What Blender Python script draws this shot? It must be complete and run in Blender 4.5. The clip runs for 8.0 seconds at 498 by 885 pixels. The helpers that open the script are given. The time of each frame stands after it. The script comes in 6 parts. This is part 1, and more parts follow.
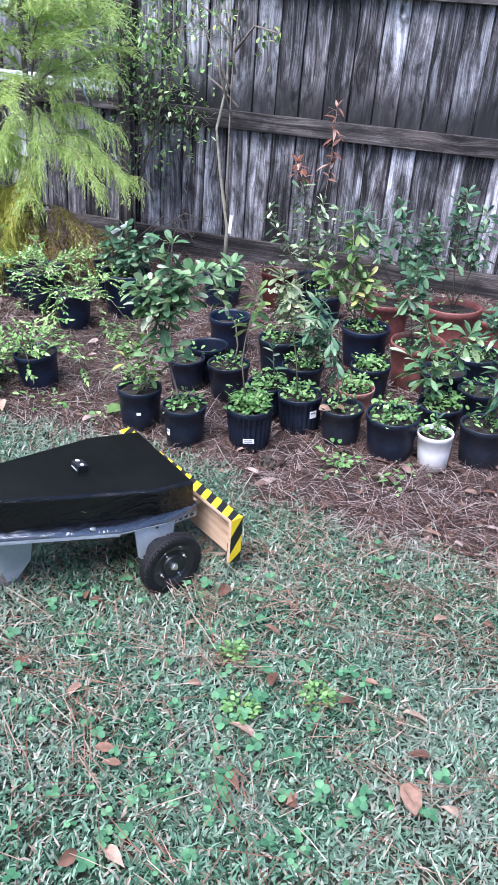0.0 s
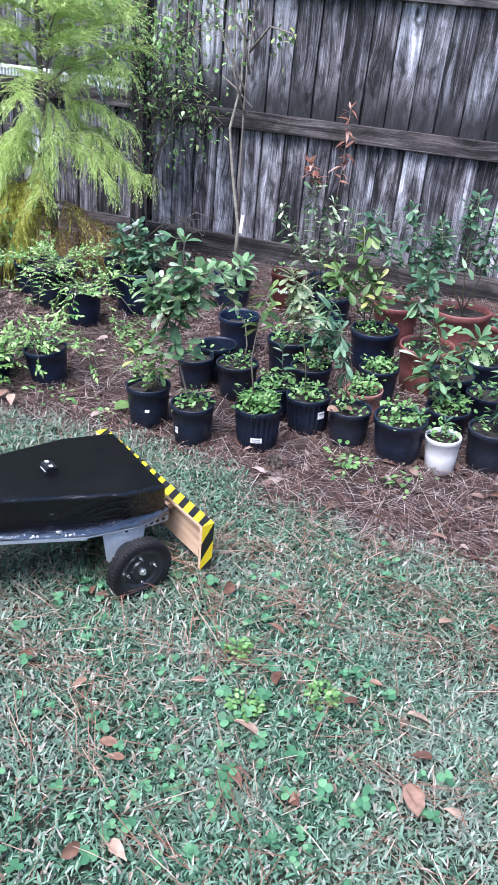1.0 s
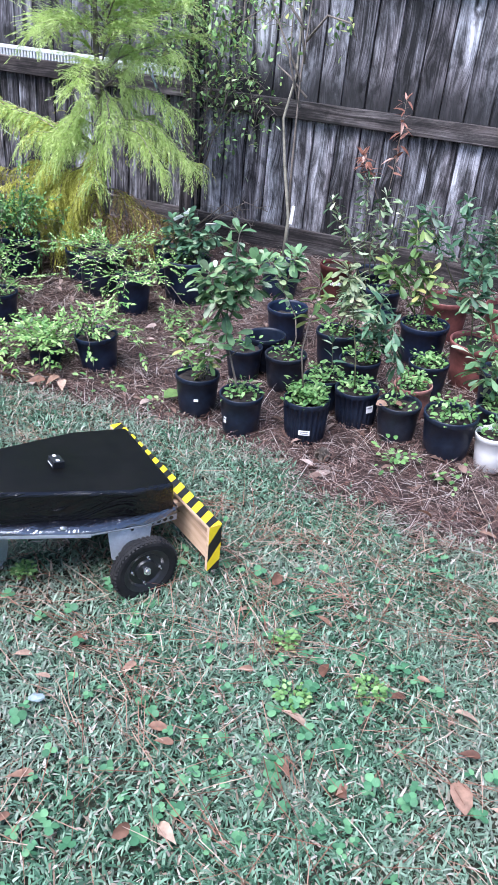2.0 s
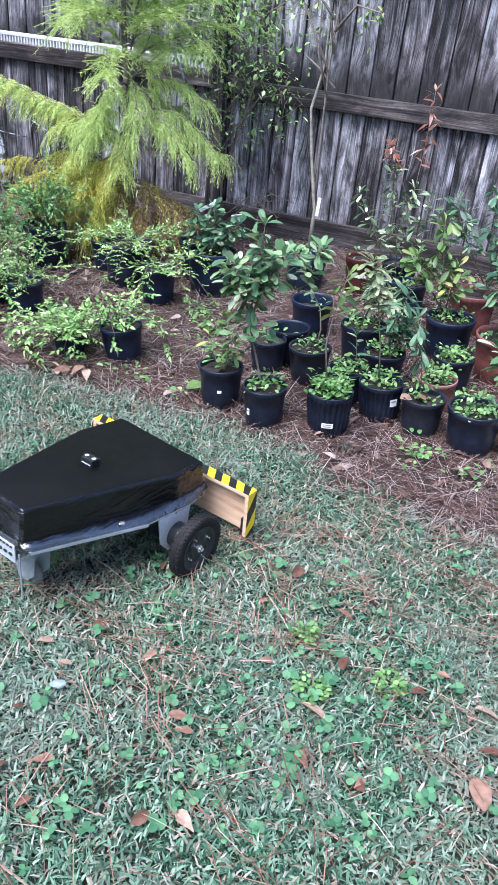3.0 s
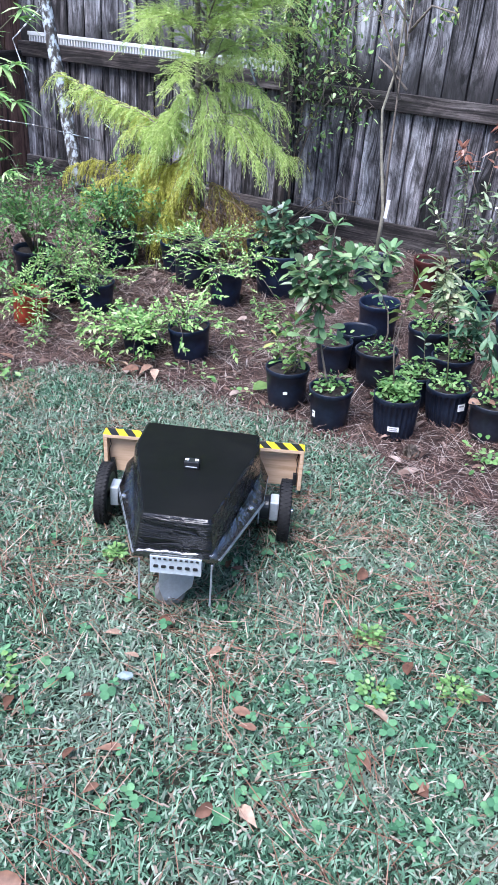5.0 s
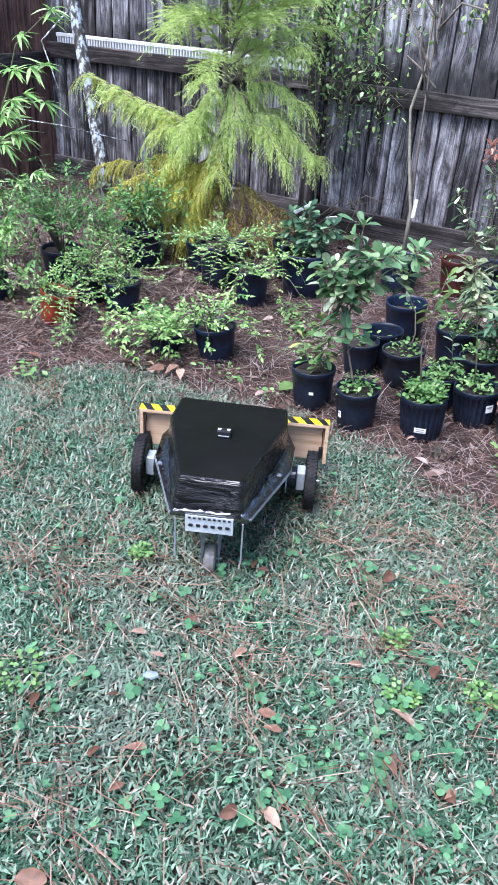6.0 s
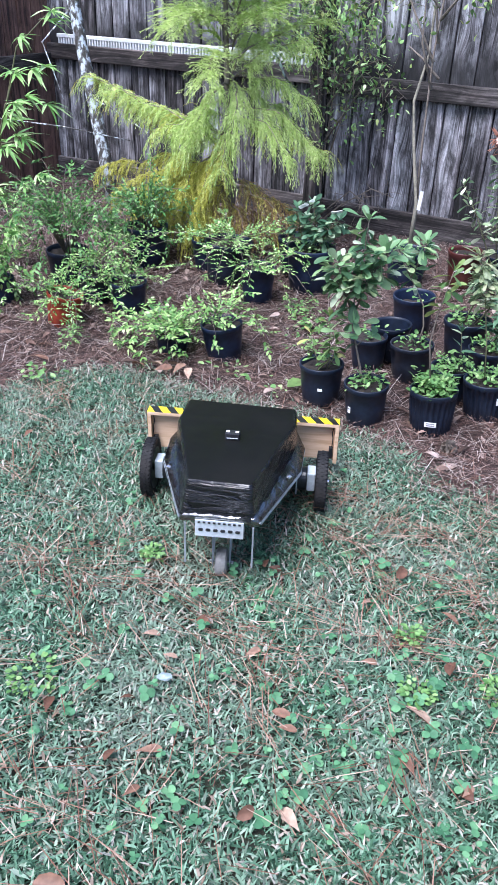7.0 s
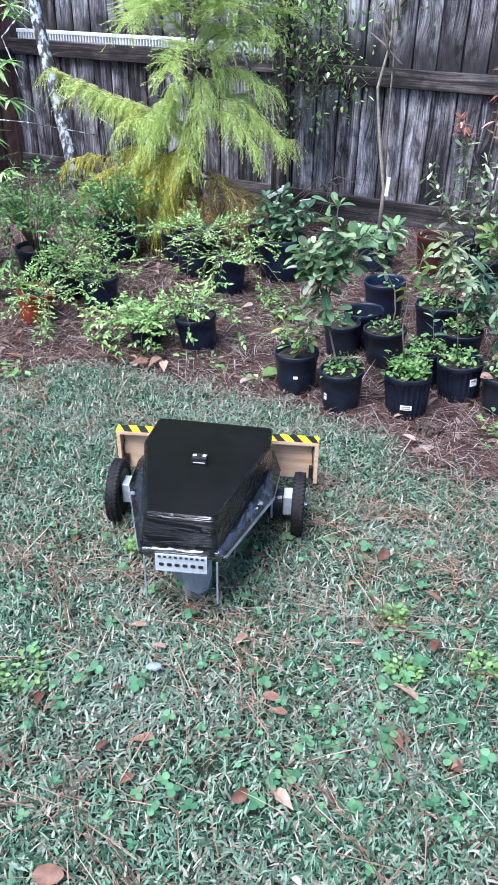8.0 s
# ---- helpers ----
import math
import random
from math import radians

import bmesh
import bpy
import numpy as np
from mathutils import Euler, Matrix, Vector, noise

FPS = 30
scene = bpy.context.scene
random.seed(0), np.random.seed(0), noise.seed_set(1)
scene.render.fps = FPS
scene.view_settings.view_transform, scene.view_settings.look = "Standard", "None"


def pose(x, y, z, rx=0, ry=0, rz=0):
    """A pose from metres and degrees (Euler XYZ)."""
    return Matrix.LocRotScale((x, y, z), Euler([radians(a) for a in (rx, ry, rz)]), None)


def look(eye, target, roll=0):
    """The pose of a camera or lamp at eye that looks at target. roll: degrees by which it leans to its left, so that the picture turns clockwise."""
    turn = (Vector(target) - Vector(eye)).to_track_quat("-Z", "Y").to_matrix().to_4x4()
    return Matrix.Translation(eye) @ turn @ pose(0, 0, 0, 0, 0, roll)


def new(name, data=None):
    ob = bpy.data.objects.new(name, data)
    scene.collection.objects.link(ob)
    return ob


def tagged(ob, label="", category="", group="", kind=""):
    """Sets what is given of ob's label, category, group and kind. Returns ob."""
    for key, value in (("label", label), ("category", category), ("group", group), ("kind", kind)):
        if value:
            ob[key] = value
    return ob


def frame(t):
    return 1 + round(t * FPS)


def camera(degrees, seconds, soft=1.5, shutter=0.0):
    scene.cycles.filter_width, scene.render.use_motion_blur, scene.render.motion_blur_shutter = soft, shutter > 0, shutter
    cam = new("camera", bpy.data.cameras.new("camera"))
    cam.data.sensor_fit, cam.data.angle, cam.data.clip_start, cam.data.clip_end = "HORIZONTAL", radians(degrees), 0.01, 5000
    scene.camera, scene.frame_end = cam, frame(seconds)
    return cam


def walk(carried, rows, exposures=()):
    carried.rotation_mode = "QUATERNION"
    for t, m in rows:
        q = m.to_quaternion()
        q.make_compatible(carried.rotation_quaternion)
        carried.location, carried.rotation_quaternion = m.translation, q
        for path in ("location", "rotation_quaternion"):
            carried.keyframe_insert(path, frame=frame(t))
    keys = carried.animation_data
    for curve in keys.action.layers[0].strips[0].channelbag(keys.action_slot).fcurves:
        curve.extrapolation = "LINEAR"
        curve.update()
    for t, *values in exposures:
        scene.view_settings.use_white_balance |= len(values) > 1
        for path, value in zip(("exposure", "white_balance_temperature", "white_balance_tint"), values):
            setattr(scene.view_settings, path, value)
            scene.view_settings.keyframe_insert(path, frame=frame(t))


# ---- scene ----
cam = camera(35.7, 8.0, soft=0.8)
PATH = [
    (0, (0.384, 0.032, 1.482), (-0.039, 1.728, 0.51), 4.6),
    (0.5, (0.382, 0.024, 1.481), (-0.032, 1.724, 0.512), 5.2),
    (1, (0.374, 0.022, 1.478), (-0.06, 1.716, 0.507), 5.6),
    (1.5, (0.363, 0.019, 1.483), (-0.108, 1.697, 0.502), 5.9),
    (2, (0.328, 0.005, 1.477), (-0.185, 1.659, 0.478), 5.9),
    (3.5, (0.327, 0.003, 1.475), (-0.257, 1.619, 0.451), 5.6),
    (4, (0.321, -0.013, 1.479), (-0.296, 1.591, 0.457), 5.3),
    (4.5, (0.315, -0.02, 1.478), (-0.345, 1.565, 0.453), 4.8),
    (6, (0.297, -0.018, 1.474), (-0.455, 1.521, 0.442), 3.9),
    (6.5, (0.296, -0.011, 1.471), (-0.473, 1.517, 0.435), 3.2),
    (7, (0.294, -0.006, 1.475), (-0.479, 1.517, 0.433), 2.2),
    (7.5, (0.292, -0.01, 1.474), (-0.457, 1.52, 0.425), 1.6),
    (8, (0.297, -0.025, 1.473), (-0.418, 1.516, 0.416), 1.0),
]
walk(cam, [(t, look(eye, target, roll)) for t, eye, target, roll in PATH])

# ---- light ----
world = bpy.data.worlds.new("world")
scene.world = world
world.use_nodes = True
wn = world.node_tree.nodes
sky = wn.new("ShaderNodeTexSky")
sky.sky_type = "NISHITA"
sky.sun_disc = False
sky.sun_elevation = radians(52)
sky.sun_rotation = radians(200)
sky.air_density, sky.dust_density, sky.ozone_density = 1.0, 1.2, 2.0
wn["Background"].inputs["Strength"].default_value = 0.095
world.node_tree.links.new(sky.outputs[0], wn["Background"].inputs["Color"])
sun_data = bpy.data.lights.new("sun", "SUN")
sun_data.energy, sun_data.angle, sun_data.color = 2.5, radians(42), (0.97, 0.985, 1.0)
sun = new("sun", sun_data)
sun.matrix_world = look((-1.0, -2.6, 6.0), (0, 0, 0))
scene.view_settings.exposure = 1.77
scene.view_settings.use_white_balance = True
scene.view_settings.white_balance_temperature, scene.view_settings.white_balance_tint = 6050, 17

# ---- materials ----


class Nodes:
    """A small wrapper to write node materials briefly."""

    def __init__(self, name):
        self.mat = bpy.data.materials.new(name)
        self.mat.use_nodes = True
        self.tree = self.mat.node_tree
        self.bsdf = self.tree.nodes["Principled BSDF"]

    def add(self, kind, **sockets):
        n = self.tree.nodes.new("ShaderNode" + kind)
        for key, v in sockets.items():
            self.put(n.inputs[key.replace("_", " ")], v)
        return n

    def put(self, socket, v):
        if isinstance(v, bpy.types.NodeSocket):
            self.tree.links.new(v, socket)
        elif isinstance(v, tuple) and len(v) == 3 and socket.type == "RGBA":
            socket.default_value = (*v, 1)
        else:
            socket.default_value = v

    def set(self, **sockets):
        for key, v in sockets.items():
            self.put(self.bsdf.inputs[key.replace("_", " ")], v)
        return self

    def coords(self, scale=(1, 1, 1), shift=None, kind="Object"):
        tc = self.add("TexCoord").outputs[kind]
        m = self.add("Mapping", Vector=tc, Scale=scale)
        if shift is not None:
            self.put(m.inputs["Location"], shift)
        return m.outputs[0]

    def noise(self, vec, scale, detail=4.0, rough=0.55, dist=0.0):
        return self.add("TexNoise", Vector=vec, Scale=scale, Detail=detail, Roughness=rough, Distortion=dist).outputs["Fac"]

    def ramp(self, fac, *stops):
        r = self.add("ValToRGB", Fac=fac)
        e = r.color_ramp.elements
        while len(e) < len(stops):
            e.new(0.5)
        for k, (p, c) in zip(e, stops):
            k.position = p
            k.color = (*c, 1) if isinstance(c, tuple) else (c, c, c, 1)
        return r.outputs["Color"]

    def mix(self, fac, a, b, blend="MIX"):
        m = self.tree.nodes.new("ShaderNodeMix")
        m.data_type, m.blend_type = "RGBA", blend
        self.put(m.inputs[0], fac)
        self.put(m.inputs[6], a)
        self.put(m.inputs[7], b)
        return m.outputs[2]

    def calc(self, op, a, b=0.0):
        m = self.add("Math")
        m.operation = op
        self.put(m.inputs[0], a)
        self.put(m.inputs[1], b)
        return m.outputs[0]

    def bump(self, height, strength=0.3, distance=0.01):
        return self.set(Normal=self.add("Bump", Height=height, Strength=strength, Distance=distance).outputs[0])

    def island(self):
        return self.add("NewGeometry").outputs["Random Per Island"]

    def chance(self):
        return self.add("ObjectInfo").outputs["Random"]


def wood_mat(name, light, mid, dark, stain, streak=1.0, wear=0.3, mildew=None):
    """Weathered board: long grain, worn pale stretches, dark stains, knots, mildew. The grain runs along local z."""
    m = Nodes(name)
    r = m.chance()
    off = m.add("CombineXYZ", X=m.calc("MULTIPLY", r, 13.0), Y=0.0, Z=m.calc("MULTIPLY", r, 31.0)).outputs[0]
    base = m.coords((1, 1, 1), off)

    def stretched(vec, scale):
        return m.add("Mapping", Vector=vec, Scale=scale).outputs[0]

    knots = m.add("TexVoronoi", Vector=stretched(base, (7.0, 1.0, 2.3)), Scale=1.0).outputs["Distance"]
    pull = m.calc("MULTIPLY", m.calc("POWER", m.calc("SUBTRACT", 1.0, m.calc("MINIMUM", knots, 1.0)), 5.0), 0.06)
    moved = m.add("VectorMath")
    m.put(moved.inputs[0], base)
    m.put(moved.inputs[1], m.add("CombineXYZ", X=pull, Y=0.0, Z=0.0).outputs[0])
    grain = m.noise(stretched(moved.outputs[0], (130.0, 60.0, 3.4)), 1.0, 8.0, 0.75, 0.12)
    broad = m.noise(stretched(moved.outputs[0], (34.0, 8.0, 1.1)), 1.0, 3.0, 0.5, 0.15)
    worn = m.noise(stretched(base, (6.0, 6.0, 1.5)), 1.0, 4.0, 0.6, 0.3)
    blotch = m.noise(stretched(base, (16.0, 10.0, 7.0)), 1.0, 5.0, 0.65, 0.4)
    tone = m.calc("ADD", m.calc("MULTIPLY", grain, 0.6), m.calc("MULTIPLY", broad, 0.42))
    tone = m.calc("ADD", tone, m.calc("MULTIPLY", m.calc("SUBTRACT", worn, 0.5), wear))
    tone = m.calc("ADD", tone, m.calc("MULTIPLY", m.calc("SUBTRACT", r, 0.5), wear * 0.28))
    fibre = m.ramp(tone, (0.41, dark), (0.5, mid), (0.6, tuple((a + b) * 0.42 for a, b in zip(mid, light))), (0.67, light))
    col = m.mix(1.0, fibre, m.ramp(blotch, (0.36, stain), (0.56, 1.0)), "MULTIPLY")
    warm = m.ramp(m.noise(stretched(base, (3.0, 3.0, 0.8)), 1.7, 2.0), (0.42, 0.0), (0.66, 0.45))
    col = m.mix(warm, col, m.mix(1.0, col, (1.1, 0.93, 0.87), "MULTIPLY"))
    if mildew:
        # a ragged black fringe of mildew that creeps up the grain from the top of the rail
        z = m.add("SeparateXYZ", Vector=m.add("TexCoord").outputs["Object"]).outputs["Z"]
        for z0 in mildew:
            up = m.calc("SUBTRACT", z, z0)
            reach = m.calc("ADD", m.calc("MULTIPLY", broad, 0.5), m.calc("MULTIPLY", grain, 0.42))
            inside = m.calc("MULTIPLY", m.calc("GREATER_THAN", up, -0.02), m.ramp(m.calc("SUBTRACT", reach, up), (0.26, 0.0), (0.4, 0.92)))
            col = m.mix(inside, col, tuple(c * 1.3 for c in dark))
    col = m.mix(1.0, col, m.ramp(knots, (0.05, 0.1), (0.1, 0.75), (0.14, 1.0)), "MULTIPLY")
    m.set(Base_Color=col, Roughness=0.85)
    m.bump(grain, 0.5 * streak, 0.004)
    return m.mat


BOARD = wood_mat("weathered_board", (0.62, 0.63, 0.68), (0.1, 0.096, 0.107), (0.008, 0.0075, 0.0085), 0.18, 1.0, 0.44, mildew=(0.835,))
BOARD_BROWN = wood_mat("brown_board", (0.36, 0.21, 0.17), (0.18, 0.098, 0.08), (0.045, 0.027, 0.023), 0.5)
RAIL = wood_mat("weathered_rail", (0.3, 0.27, 0.265), (0.055, 0.047, 0.046), (0.01, 0.008, 0.008), 0.3, 1.0, 0.4)


def plain_mat(name, colour, rough, metal=0.0, grain=40.0, amount=0.35, bump=0.1, dust=None, spec=0.5):
    """A painted, plastic or metal surface with uneven tone, fine relief and some dust."""
    m = Nodes(name)
    v = m.coords()
    n1, n2 = m.noise(v, grain, 5.0), m.noise(v, grain * 0.16, 3.0)
    low = tuple(c * (1 - amount) for c in colour)
    high = tuple(min(1.0, c * (1 + amount)) for c in colour)
    col = m.ramp(m.calc("ADD", m.calc("MULTIPLY", n1, 0.5), m.calc("MULTIPLY", n2, 0.5)), (0.35, low), (0.65, high))
    if dust:
        col = m.mix(m.ramp(n2, (0.5, 0.0), (0.78, 0.55)), col, dust)
    m.set(Base_Color=col, Metallic=metal, Roughness=m.ramp(n2, (0.3, rough * 0.8), (0.7, min(1.0, rough * 1.25))), Specular_IOR_Level=spec)
    if bump:
        m.bump(n1, bump, 0.003)
    return m.mat


POT_BLACK = plain_mat("black_pot_plastic", (0.0095, 0.0155, 0.031), 0.46, grain=60, dust=(0.024, 0.033, 0.05), spec=0.35)
POT_GREY = plain_mat("grey_pot_plastic", (0.015, 0.0195, 0.031), 0.45, grain=60, dust=(0.042, 0.042, 0.046), spec=0.35)
POT_RED = plain_mat("terracotta_plastic", (0.195, 0.066, 0.058), 0.5, grain=50, dust=(0.24, 0.12, 0.11))
POT_PINK = plain_mat("faded_terracotta_plastic", (0.33, 0.15, 0.125), 0.6, grain=50, dust=(0.4, 0.3, 0.27))
POT_BROWN = plain_mat("red_brown_plastic", (0.07, 0.018, 0.015), 0.45, grain=50)
POT_ORANGE = plain_mat("orange_red_plastic", (0.3, 0.045, 0.02), 0.5, grain=50)
POT_NAVY = plain_mat("navy_pot_plastic", (0.008, 0.0155, 0.038), 0.44, grain=60, dust=(0.024, 0.035, 0.058), spec=0.35)
POT_WHITE = plain_mat("white_pot_plastic", (0.78, 0.77, 0.76), 0.5, grain=30, amount=0.1, dust=(0.5, 0.46, 0.4))
LABEL_WHITE = plain_mat("white_label", (0.8, 0.8, 0.8), 0.55, amount=0.06, bump=0)
LABEL_INK = plain_mat("grey_ink", (0.25, 0.25, 0.27), 0.6, bump=0)
SOIL = plain_mat("potting_soil", (0.02, 0.015, 0.0125), 0.95, grain=150, amount=0.95, bump=1.0, dust=(0.05, 0.038, 0.031))
SHELL_TOP = plain_mat("black_shell_cover", (0.004, 0.004, 0.0038), 0.5, grain=25, amount=0.3, bump=0.04, dust=(0.008, 0.0078, 0.0065), spec=0.16)
TYRE = plain_mat("black_tyre_rubber", (0.01, 0.01, 0.0115), 0.75, grain=80, amount=0.4, bump=0.3, dust=(0.04, 0.036, 0.034), spec=0.3)
RIM = plain_mat("black_rim_plastic", (0.014, 0.015, 0.018), 0.35, bump=0)
STEEL = plain_mat("brushed_aluminium", (0.64, 0.7, 0.76), 0.42, metal=0.35, grain=120, amount=0.12, bump=0.05)
DULL_STEEL = plain_mat("dull_aluminium", (0.3, 0.335, 0.37), 0.5, metal=0.35, grain=120, amount=0.15, bump=0.05)
ZINC = plain_mat("zinc_bolt", (0.75, 0.76, 0.78), 0.22, metal=0.9, amount=0.08, bump=0)
MOTOR = plain_mat("black_motor", (0.015, 0.017, 0.02), 0.3, bump=0)
GREY_RUBBER = plain_mat("grey_caster_rubber", (0.2, 0.2, 0.195), 0.6, grain=90, amount=0.25, dust=(0.17, 0.15, 0.12))
TAPE_YELLOW = plain_mat("yellow_tape", (0.85, 0.62, 0.015), 0.4, amount=0.08, bump=0)
TAPE_BLACK = plain_mat("black_tape", (0.012, 0.012, 0.012), 0.4, bump=0)
WHITE_STRIP = plain_mat("white_plastic_strip", (0.72, 0.74, 0.76), 0.5, grain=20, amount=0.12, dust=(0.4, 0.42, 0.38))
SCRAP = plain_mat("dull_clear_plastic", (0.24, 0.3, 0.31), 0.3, amount=0.3)
TAG = plain_mat("white_plant_tag", (0.82, 0.82, 0.82), 0.45, amount=0.05, bump=0)


def panel_wood():
    m = Nodes("pale_plywood")
    n = m.noise(m.coords((6, 60, 60)), 1.0, 5.0, 0.6, 0.5)
    m.set(Base_Color=m.ramp(n, (0.3, (0.52, 0.33, 0.2)), (0.5, (0.67, 0.46, 0.31)), (0.7, (0.75, 0.55, 0.39))), Roughness=0.6)
    m.bump(n, 0.1, 0.002)
    return m.mat


PLY = panel_wood()


def wrap_mat(name, spec, across, along, relief, ior=1.5):
    """Black plastic wrap with sharp creases."""
    m = Nodes(name)
    n = m.noise(m.coords((across, across, along)), 1.0, 5.0, 0.55, 1.4)
    fold = m.calc("ABSOLUTE", m.calc("SUBTRACT", n, 0.5))
    fine = m.noise(m.coords(), 70.0, 3.0)
    m.set(Base_Color=m.ramp(fine, (0.35, (0.002, 0.002, 0.003)), (0.72, (0.005, 0.005, 0.0065))), Roughness=m.ramp(n, (0.35, 0.06), (0.65, 0.16)), Specular_IOR_Level=spec, IOR=ior)
    m.bump(m.calc("ADD", m.calc("MULTIPLY", m.ramp(fold, (0.0, 1.0), (0.07, 0.0)), 0.6), m.calc("MULTIPLY", n, 2.0)), relief, 0.016)
    return m.mat


WRAP = wrap_mat("creased_black_wrap", 0.5, 5, 16, 0.22)
# WRAP's plastic again, its specular raised to imitate sky sheen on rear faces
WRAP_GLOSS = wrap_mat("boosted_sheen_black_wrap", 0.6, 5, 30, 0.42)
WRAP_SKIRT = wrap_mat("crumpled_black_wrap", 0.9, 6, 60, 0.25, 2.1)


def acrylic():
    m = Nodes("clear_acrylic")
    clear, shine = m.add("BsdfTransparent", Color=(0.97, 0.985, 0.985)), m.add("BsdfGlossy", Color=(0.9, 0.95, 1.0), Roughness=0.08)
    mx = m.add("MixShader", Fac=0.07)
    m.tree.links.new(clear.outputs[0], mx.inputs[1])
    m.tree.links.new(shine.outputs[0], mx.inputs[2])
    m.tree.links.new(mx.outputs[0], m.tree.nodes["Material Output"].inputs[0])
    return m.mat


ACRYLIC = acrylic()


def leaf_mat(name, *stops, rough=0.45, patch=0.25, through_light=0.25, single=False, dry=None):
    """Leaves: each takes a tone of its own from the ramp, with blotches, and lets some light through."""
    m = Nodes(name)
    tone = m.ramp(m.chance() if single else m.island(), *stops)
    if dry:
        tone = m.mix(m.ramp(m.noise(m.coords(), 2.6, 4.0, 0.6), (0.47, 0.0), (0.7, 0.55)), tone, dry)
    blot = m.noise(m.coords(), 45.0, 3.0)
    col = m.mix(1.0, tone, m.ramp(blot, (0.3, 1.0 - patch), (0.7, 1.0 + patch * 0.4)), "MULTIPLY")
    m.set(Base_Color=col, Roughness=rough, Specular_IOR_Level=0.4)
    tr = m.add("BsdfTranslucent", Color=col)
    mx = m.add("MixShader", Fac=through_light)
    m.tree.links.new(m.bsdf.outputs[0], mx.inputs[1])
    m.tree.links.new(tr.outputs[0], mx.inputs[2])
    m.tree.links.new(mx.outputs[0], m.tree.nodes["Material Output"].inputs[0])
    return m.mat


GRASS = leaf_mat("lawn_grass", (0.0, (0.017, 0.046, 0.026)), (0.25, (0.05, 0.12, 0.07)), (0.5, (0.108, 0.236, 0.146)), (0.74, (0.205, 0.36, 0.244)),
                 (0.84, (0.37, 0.465, 0.365)), (0.89, (0.24, 0.16, 0.112)), (0.95, (0.43, 0.36, 0.3)), (1.0, (0.56, 0.54, 0.49)), rough=0.42, dry=(0.36, 0.39, 0.33))
CLOVER = leaf_mat("clover", (0.0, (0.05, 0.165, 0.08)), (0.5, (0.09, 0.25, 0.12)), (1.0, (0.17, 0.37, 0.18)), rough=0.6)
NEEDLE = leaf_mat("pine_straw", (0.0, (0.03, 0.016, 0.014)), (0.4, (0.1, 0.052, 0.043)), (0.6, (0.19, 0.115, 0.096)), (0.8, (0.29, 0.215, 0.19)), (1.0, (0.5, 0.45, 0.42)), rough=0.6, through_light=0.05)
STRAW = leaf_mat("red_straw", (0.0, (0.1, 0.04, 0.025)), (0.5, (0.24, 0.115, 0.075)), (0.85, (0.38, 0.25, 0.185)), (1.0, (0.55, 0.45, 0.36)), rough=0.6, through_light=0.05)
DRY_LEAF = leaf_mat("dry_leaf", (0.0, (0.12, 0.055, 0.035)), (0.35, (0.25, 0.135, 0.09)), (0.75, (0.38, 0.25, 0.185)), (1.0, (0.46, 0.32, 0.24)), rough=0.6, patch=0.45, through_light=0.1)
DRY_ONE = leaf_mat("single_dry_leaf", (0.0, (0.12, 0.055, 0.035)), (0.35, (0.25, 0.135, 0.09)), (0.75, (0.38, 0.25, 0.185)), (1.0, (0.46, 0.32, 0.24)), rough=0.6, patch=0.45, through_light=0.1, single=True)
LITTER = leaf_mat("grey_brown_dead_leaf", (0.0, (0.035, 0.02, 0.016)), (0.4, (0.1, 0.058, 0.045)), (0.75, (0.22, 0.14, 0.11)), (1.0, (0.42, 0.33, 0.29)), rough=0.65, patch=0.4, through_light=0.08)
MAGNOLIA = leaf_mat("glossy_green_leaf", (0.0, (0.045, 0.12, 0.055)), (0.4, (0.14, 0.275, 0.125)), (0.7, (0.23, 0.385, 0.18)), (0.88, (0.32, 0.43, 0.2)), (1.0, (0.52, 0.6, 0.46)), rough=0.5)
MAGNOLIA_ONE = leaf_mat("single_glossy_green_leaf", (0.0, (0.045, 0.12, 0.055)), (0.4, (0.14, 0.275, 0.125)), (0.7, (0.23, 0.385, 0.18)), (0.88, (0.32, 0.43, 0.2)), (1.0, (0.52, 0.6, 0.46)), rough=0.5, single=True)
SWEETBAY = leaf_mat("silvery_green_leaf", (0.0, (0.05, 0.1, 0.05)), (0.45, (0.12, 0.2, 0.1)), (0.75, (0.3, 0.4, 0.22)), (1.0, (0.62, 0.68, 0.5)), rough=0.5)
SWEETBAY_ONE = leaf_mat("single_silvery_green_leaf", (0.0, (0.05, 0.1, 0.05)), (0.45, (0.12, 0.2, 0.1)), (0.75, (0.3, 0.4, 0.22)), (1.0, (0.62, 0.68, 0.5)), rough=0.5, single=True)
DARKLEAF = leaf_mat("dark_blue_green_leaf", (0.0, (0.04, 0.1, 0.06)), (0.55, (0.1, 0.215, 0.12)), (0.85, (0.22, 0.36, 0.19)), (1.0, (0.42, 0.52, 0.36)), rough=0.38)
DARKLEAF_ONE = leaf_mat("single_dark_blue_green_leaf", (0.0, (0.04, 0.1, 0.06)), (0.55, (0.1, 0.215, 0.12)), (0.85, (0.22, 0.36, 0.19)), (1.0, (0.42, 0.52, 0.36)), rough=0.38, single=True)
LIMELEAF = leaf_mat("yellow_green_leaf", (0.0, (0.07, 0.15, 0.05)), (0.55, (0.16, 0.28, 0.09)), (0.85, (0.28, 0.37, 0.12)), (1.0, (0.46, 0.45, 0.16)), rough=0.45)
LIMELEAF_ONE = leaf_mat("single_yellow_green_leaf", (0.0, (0.07, 0.15, 0.05)), (0.55, (0.16, 0.28, 0.09)), (0.85, (0.28, 0.37, 0.12)), (1.0, (0.46, 0.45, 0.16)), rough=0.45, single=True)
